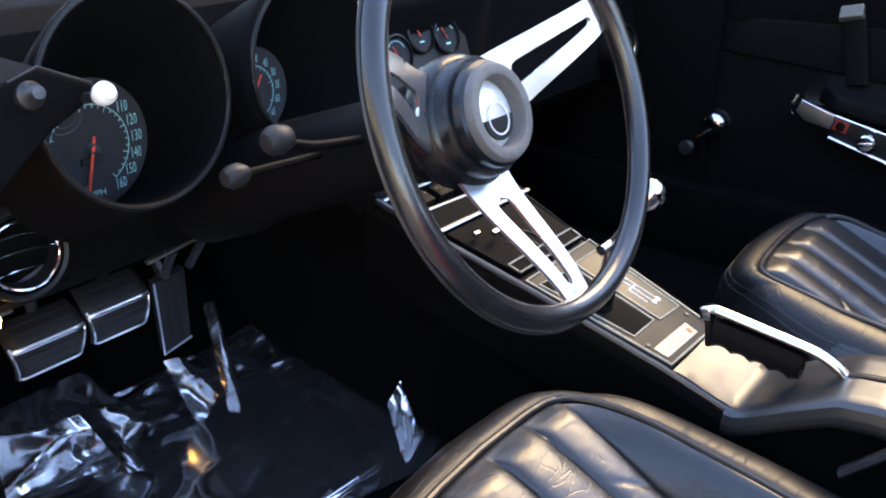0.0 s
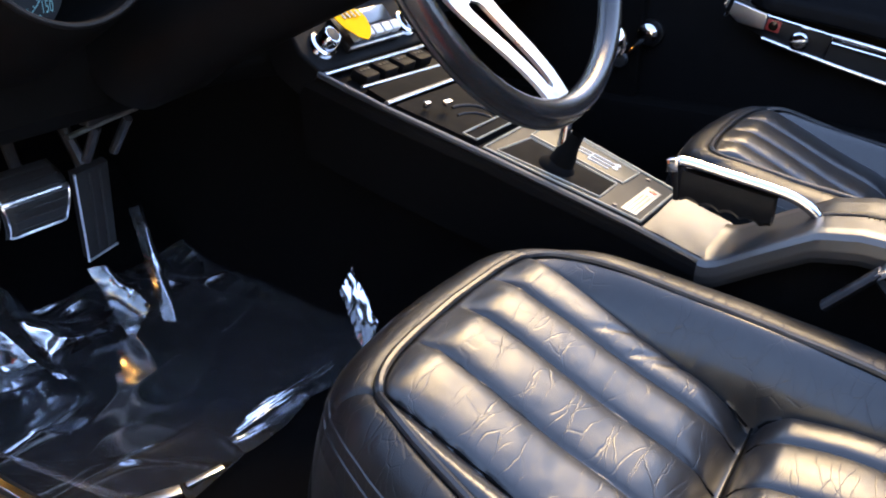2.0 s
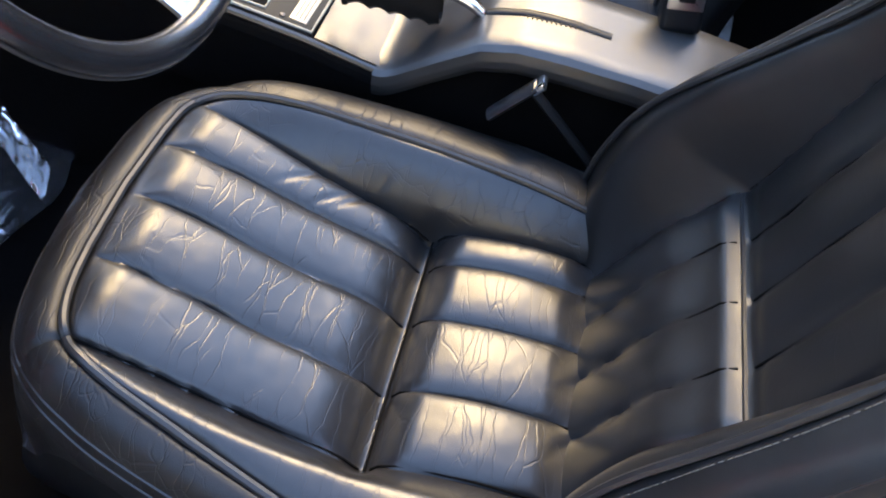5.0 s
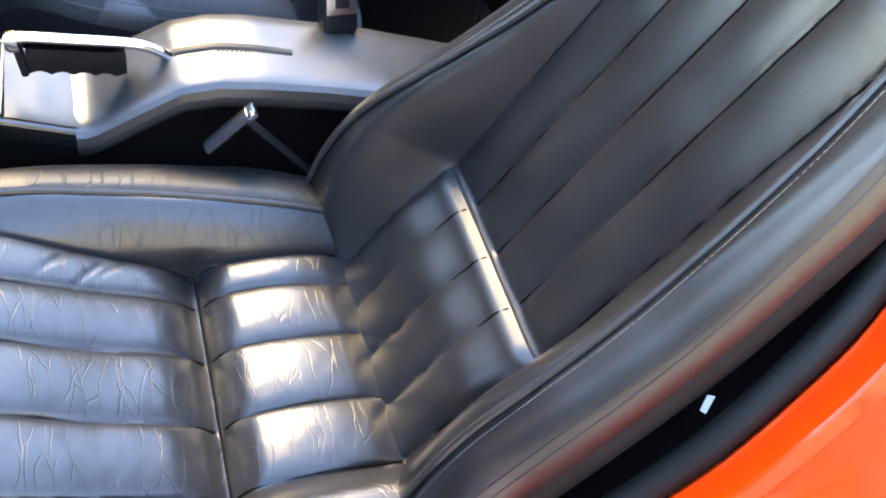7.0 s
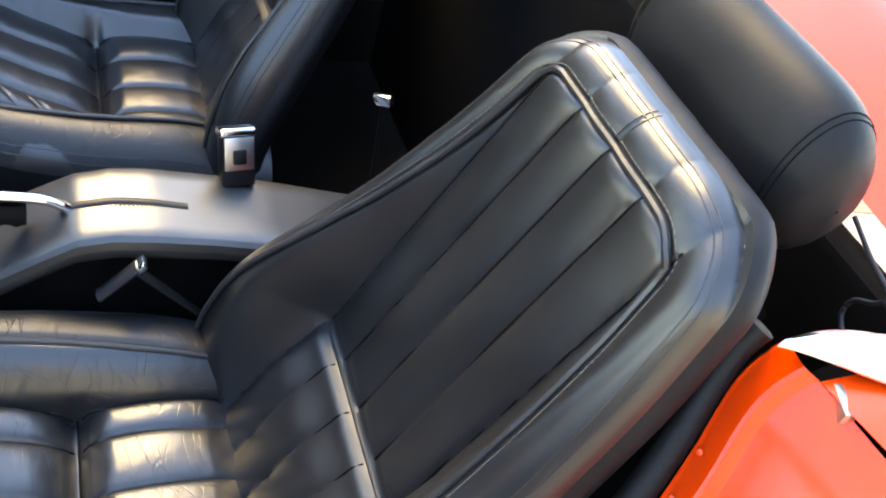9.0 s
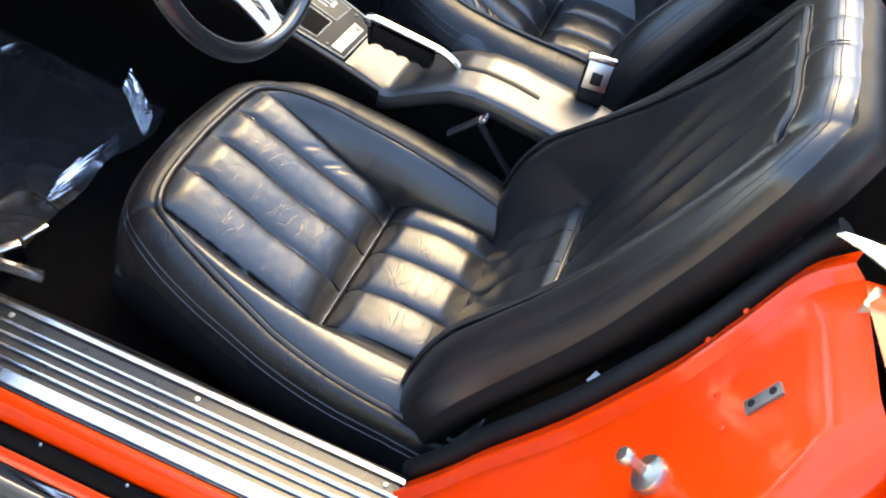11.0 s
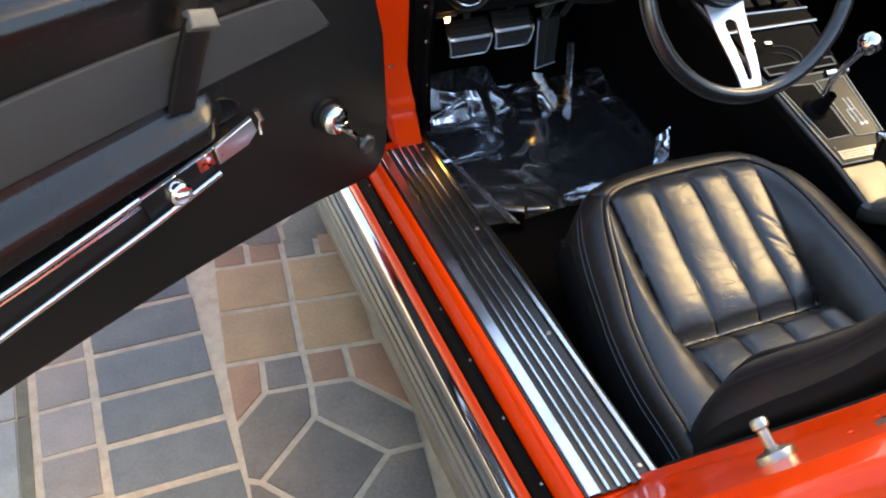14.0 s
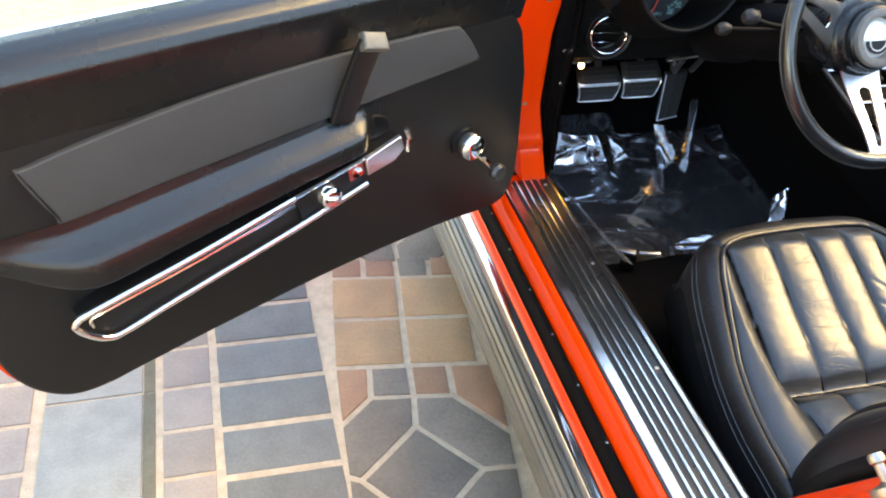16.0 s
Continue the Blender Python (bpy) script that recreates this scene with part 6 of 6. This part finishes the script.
panel = part("switch_panel", slab([(0.0, 0.832), (0.052, 0.846), (0.093, 0.827), (0.099, 0.820), (0.096, 0.815), (0.058, 0.797), (0.030, 0.776), (0.0, 0.752)], 0.12, PANEL_AT, 0.004, 3), CRACKLE, dash)
part("panel_edge", tube([(0.028, 0.6785, 0.839), (0.052, 0.6785, 0.8465), (0.093, 0.6785, 0.827)], 0.0010, 6), PEDAL, panel)
for r in (0.013, 0.018):
    part("dimmer_ring", tube([(0.076 + r * math.cos(a), 0.700, 0.803 + r * math.sin(a)) for a in np.linspace(0, 2 * math.pi, 30, endpoint=False)], 0.0010, 6, closed=True), PEDAL, panel)


def bulb_material():
    m = bpy.data.materials.new("lit_bulb")
    m.use_nodes = True
    n, l = nodes_of(m)
    b = n["Principled BSDF"]
    b.inputs["Base Color"].default_value = (0.8, 0.5, 0.15, 1)
    b.inputs["Emission Color"].default_value = (1.0, 0.52, 0.12, 1)
    b.inputs["Emission Strength"].default_value = 13.0
    return m


def ball_vent(c, n, r):
    """A round air outlet with a dark collar and bright louvres."""
    n = Vector(n).normalized()
    x = n.cross(Vector((0, 0, 1))).normalized()
    M = axes(c, x, n.cross(x) * -1 if n.cross(x).z < 0 else n.cross(x), n)
    v = part("air_vent", lathe([(r * 1.35, -0.03), (r * 1.32, 0.0), (r * 1.22, 0.006), (r * 1.12, 0.004), (r * 1.04, -0.004), (r, -0.006)], M, 40), PLASTIC, dash, "round air vent with bright louvres")
    part("vent_ring", lathe([(r, -0.006), (r * 0.99, 0.004), (r * 0.94, 0.006), (r * 0.92, -0.002), (r * 0.90, -0.018), (0.0, -0.022)], M, 40), DARK_METAL, v)
    part("vent_rim", tube([M @ Vector((r * 0.965 * math.cos(a), r * 0.965 * math.sin(a), 0.005)) for a in np.linspace(0, 2 * math.pi, 40, endpoint=False)], 0.0016, 8, closed=True), CHROME, v)
    for k in (-0.45, 0.05, 0.52):
        h = math.sqrt(1 - k * k) * r * 0.93
        part("louvre", tube([M @ Vector((h * s, k * r + 0.004 * (1 - s * s), 0.001 + 0.004 * (1 - s * s))) for s in np.linspace(-1, 1, 11)], 0.0022, 8, flat=0.6), CHROME, v)
    return v


ball_vent((0.100, 0.862, 0.625), (-0.10, -0.96, 0.12), 0.036)
ball_vent((1.361, 0.843, 0.638), (-0.12, -0.96, 0.12), 0.036)
part("lower_bolt", lathe([(0.0, 0.006), (0.006, 0.005), (0.008, 0.0), (0.008, -0.02)], pose(0.141, 0.868, 0.600, 90), 14), PEDAL, dash)
lamp = part("courtesy_lamp", lathe([(0.0, 0.008), (0.0035, 0.007), (0.0050, 0.003), (0.0055, -0.003), (0.0, -0.004)], pose(0.090, 0.930, 0.530, 180), 18), bulb_material(), dash, "lit amber courtesy lamp")
part("lamp_socket", block((0.045, 0.022, 0.012), pose(0.086, 0.934, 0.543, 10), 0.003), DARK_METAL, lamp)
part("courtesy_lamp", lathe([(0.0, 0.008), (0.0035, 0.007), (0.0050, 0.003), (0.0055, -0.003), (0.0, -0.004)], pose(1.25, 1.02, 0.575, 180), 18), bpy.data.materials["lit_bulb"], dash, "lit amber courtesy lamp")
# small gauges over the radio
GM = Vector((0, -0.93, 0.36)).normalized()
part("gauge_housing", block((0.26, 0.04, 0.18), pose(0.70, 0.868, 0.735, -20), 0.018), CONSOLE, dash)
for x, z in ((0.655, 0.735), (0.712, 0.755), (0.770, 0.745)):
    M = axes((x, 0.845 + 0.36 * (z - 0.735), z), Vector((1, 0, 0)), Vector((0, 0.36, 0.93)), GM)
    g = part("small_gauge", lathe([(0.030, 0.0), (0.029, 0.006), (0.026, 0.007), (0.025, 0.003), (0.0, 0.002)], M, 32), PLASTIC, dash)
    part("gauge_arc", tube([M @ Vector((0.019 * math.cos(a), 0.019 * math.sin(a), 0.003)) for a in np.linspace(0.4, 2.7, 16)], 0.0006, 4), DIAL_INK, g)
    part("gauge_needle", tube([M @ Vector((0, -0.004, 0.004)), M @ Vector((-0.008, 0.012, 0.004))], 0.0008, 5), NEEDLE, g)
    part("gauge_mark", block((0.010, 0.003, 0.0005), M @ Matrix.Translation((0, -0.012, 0.003)), 0.0), DIAL_INK, g)

# ---- pedals ----
def pedal(name, label, x0, x1, z0, z1, y, lean):
    """A bowed rubber pad with a bright band across it and a bright frame round its lower half."""
    p = thing(name, ((x0 + x1) / 2, y, z0), label, "pedal", "pedals")
    w, h = x1 - x0, z1 - z0
    M = pose((x0 + x1) / 2, y, (z0 + z1) / 2, 90 + lean)

    def at(a, t, lift=0.0):
        """a across and t up the pad, both -1 to 1."""
        half = w / 2 * (0.86 + 0.14 * sstep(-1, 0.2, t) - 0.06 * sstep(0.3, 1, t))
        round_off = 0.010 * max(abs(a) - 0.8, 0) / 0.2
        return M @ Vector((half * a, h / 2 * t * 1.02, 0.012 - 0.020 * abs(t) ** 1.8 - round_off * 0.6 + lift))
    part("pad", join(grid(lambda u, v: at(2 * u - 1, 2 * v - 1), 24, 24), grid(lambda u, v: at(2 * u - 1, 2 * v - 1, -0.010), 24, 24)), PEDAL, p)
    for k in range(7):
        if k != 3:
            part("pad_rib", tube([at(a, -0.82 + 0.27 * k, 0.0004) for a in np.linspace(-0.85, 0.85, 8)], 0.0011, 5), PEDAL, p)
    part("bright_band", tube([at(a, 0.05, 0.0008) for a in np.linspace(-0.98, 0.98, 12)], 0.0036, 8, flat=0.35, up=M.col[2][:3]), BRUSHED, p)
    part("bright_frame", tube([at(-0.99, 0.2)] + [at(-0.99, t) for t in np.linspace(0.05, -0.95, 8)] + [at(a, -0.99) for a in np.linspace(-0.9, 0.9, 8)] + [at(0.99, t) for t in np.linspace(-0.95, 0.05, 8)], 0.0019, 7), BRUSHED, p)
    part("arm", tube([M @ Vector((0, h * 0.2, -0.012)), M @ Vector((0.01, h * 0.9, -0.03)), M @ Vector((0.02, 0.18, -0.06))], 0.008, 8, flat=0.5), DARK_METAL, p)
    return p


pedal("clutch_pedal", "clutch pedal with ribbed black pad and bright trim", 0.130, 0.228, 0.402, 0.474, 1.012, -18)
pedal("brake_pedal", "brake pedal with ribbed black pad and bright trim", 0.237, 0.328, 0.402, 0.478, 1.018, -18)
gas = thing("accelerator_pedal", (0.365, 1.03, 0.32), "long black accelerator pedal with bright edge", "pedal", "pedals")
GY = Vector((-0.17, -0.27, 0.945)).normalized()
GX = Vector((1, 0, 0.18)).normalized()
GMx = axes((0.374, 1.028, 0.389), GX, GY, GX.cross(GY))
part("pad", slab([(-0.022, -0.072), (0.026, -0.072), (0.026, 0.068), (-0.026, 0.074)], 0.012, GMx, 0.003), PEDAL, gas)
for x in (-0.004, 0.012):
    part("pad_rib", tube([GMx @ Vector((x, -0.068, 0.001)), GMx @ Vector((x - 0.002, 0.066, 0.001))], 0.0016, 6), PEDAL, gas)
part("bright_edge", tube([GMx @ Vector(p) for p in ((-0.027, 0.074, 0.0), (-0.023, -0.073, 0.0), (0.026, -0.073, 0.0))], 0.0018, 8), BRUSHED, gas)
part("arm", tube([GMx @ Vector((0.0, 0.06, -0.015)), (0.36, 1.06, 0.52), (0.36, 1.12, 0.60)], 0.008, 8), DARK_METAL, gas)
bracket = thing("pedal_bracket", (0.34, 0.93, 0.53), "dull metal bracket under the dashboard", "bracket")
part("rail", tube(smooth_line([(0.279, 0.930, 0.530), (0.330, 0.926, 0.538), (0.375, 0.920, 0.546), (0.392, 0.918, 0.556), (0.415, 0.915, 0.560)], 4), 0.005, 8, flat=0.6), ZINC, bracket)
part("tab", block((0.055, 0.018, 0.012), pose(0.325, 0.925, 0.548, 0, -8, 0), 0.003), DARK_METAL, bracket)
for k in range(2):
    part("rod", tube([(0.320 + 0.045 * k, 0.932, 0.532), (0.324 + 0.040 * k, 0.965, 0.485)], 0.006, 8), DARK_METAL, bracket)

# ---- clear plastic sheet on the floor ----
sheet = thing("plastic_floor_sheet", (0.30, 0.95, 0.2), "crumpled clear plastic sheet over the dark floor carpet", "plastic sheet")


def ridge(p, s, k):
    return 1 - abs(noise.noise(Vector((p[0] * s, p[1] * s, k)))) * 2


def film_point(u, v):
    x = 0.030 + 0.545 * u
    d = (0.55 + 0.03 * noise.noise(Vector((x * 9, 4.0, 2.0)))) * v  # down from the toe board to the seat
    tall = 1 - 0.75 * sstep(0.27, 0.31, x + 0.10 * noise.noise(Vector((d * 14, 3.0, 1.0))))
    if d < 0.15:
        y, z = 1.135 - 0.55 * d, 0.203 + (0.088 - 0.587 * d) * tall
    else:
        t = d - 0.15
        y, z = 1.0525 - 0.90 * t, 0.203 - 0.006 * t
    up = 1 - sstep(0.15, 0.23, d)
    q = (x + 0.25 * d, d - 0.3 * x)
    crumple = 0.011 * ridge(q, 7, 2.0) + 0.0045 * ridge(q, 17, 3.0) + 0.008 * noise.noise(Vector((x * 8, d * 6, 2.0)))
    f = up * crumple + 0.0022 * ridge(q, 11, 6.0) ** 3 * (1 - up) + 0.0035 * noise.noise(Vector((x * 6, d * 6, 7.0))) + 0.005 * ridge((x * 0.9 + d * 0.3, d * 0.8 - x * 0.4), 5, 5.0) ** 8
    f += 0.03 * sstep(0.92, 1.0, u) * (1 - v) + 0.012 * (1 - sstep(0.0, 0.10, u)) * sstep(0.4, 1.0, v)
    return x, y - 0.75 * f * up, max(z + 0.003 + f * (1 - 0.3 * up), 0.194)


part("film", grid(film_point, 130, 160), FILM, sheet)


def flap(corners, bend):
    """A loose fold of film between four corners, with a bend and small creases."""
    a, b, c, d = [Vector(p) for p in corners]

    def point(u, v):
        p = a.lerp(b, u).lerp(d.lerp(c, u), v)
        return p + Vector((0, -0.7, 0.7)) * (bend * math.sin(math.pi * u) + 0.003 * noise.noise(Vector((u * 3, v * 6, bend * 90))))
    part("fold", grid(point, 10, 26), FILM, sheet)


flap(((0.360, 1.050, 0.305), (0.390, 1.045, 0.298), (0.402, 0.985, 0.250), (0.374, 1.000, 0.200)), 0.007)
flap(((0.444, 1.056, 0.363), (0.462, 1.050, 0.362), (0.418, 0.941, 0.222), (0.398, 0.958, 0.236)), 0.005)
flap(((0.235, 1.080, 0.268), (0.262, 1.078, 0.266), (0.252, 0.950, 0.220), (0.215, 0.935, 0.250)), 0.006)
flap(((0.325, 0.734, 0.217), (0.458, 0.720, 0.221), (0.452, 0.709, 0.215), (0.275, 0.722, 0.212)), 0.002)
flap(((0.012, 0.800, 0.350), (0.070, 0.780, 0.290), (0.100, 0.580, 0.292), (0.052, 0.540, 0.338)), 0.004)
flap(((0.457, 0.700, 0.327), (0.490, 0.704, 0.345), (0.456, 0.642, 0.300), (0.424, 0.640, 0.272)), 0.002)
rail = thing("seat_rail", (0.14, 0.68, 0.2), "bright seat rail end beside the sill", "seat rail")
part("rail", block((0.050, 0.013, 0.006), pose(0.139, 0.689, 0.238, 10, 0, -30), 0.002), BRUSHED, rail)
part("rail_lower", block((0.03, 0.016, 0.040), pose(0.150, 0.682, 0.214, 0, 0, -20), 0.005), CARPET, rail)
part("rail_lip", block((0.044, 0.008, 0.005), pose(0.190, 0.674, 0.236, 10, 0, -14), 0.002), BRUSHED, rail)
# small label on the seat's side, by the door seal
note = thing("side_label", (0.058, -0.141, 0.594), "small white label on the driver seat's dark side", "label")
part("label_tag", slab([(-0.003, -0.008), (0.003, -0.007), (0.004, 0.007), (-0.003, 0.008)], 0.0012, axes((0.058, -0.141, 0.594), Vector((0.35, 0.9, 0.25)).normalized(), Vector((0.45, -0.42, 0.79)).normalized(), Vector((-0.82, 0.16, 0.55)).normalized()), 0.0), WHITE_INK, note)
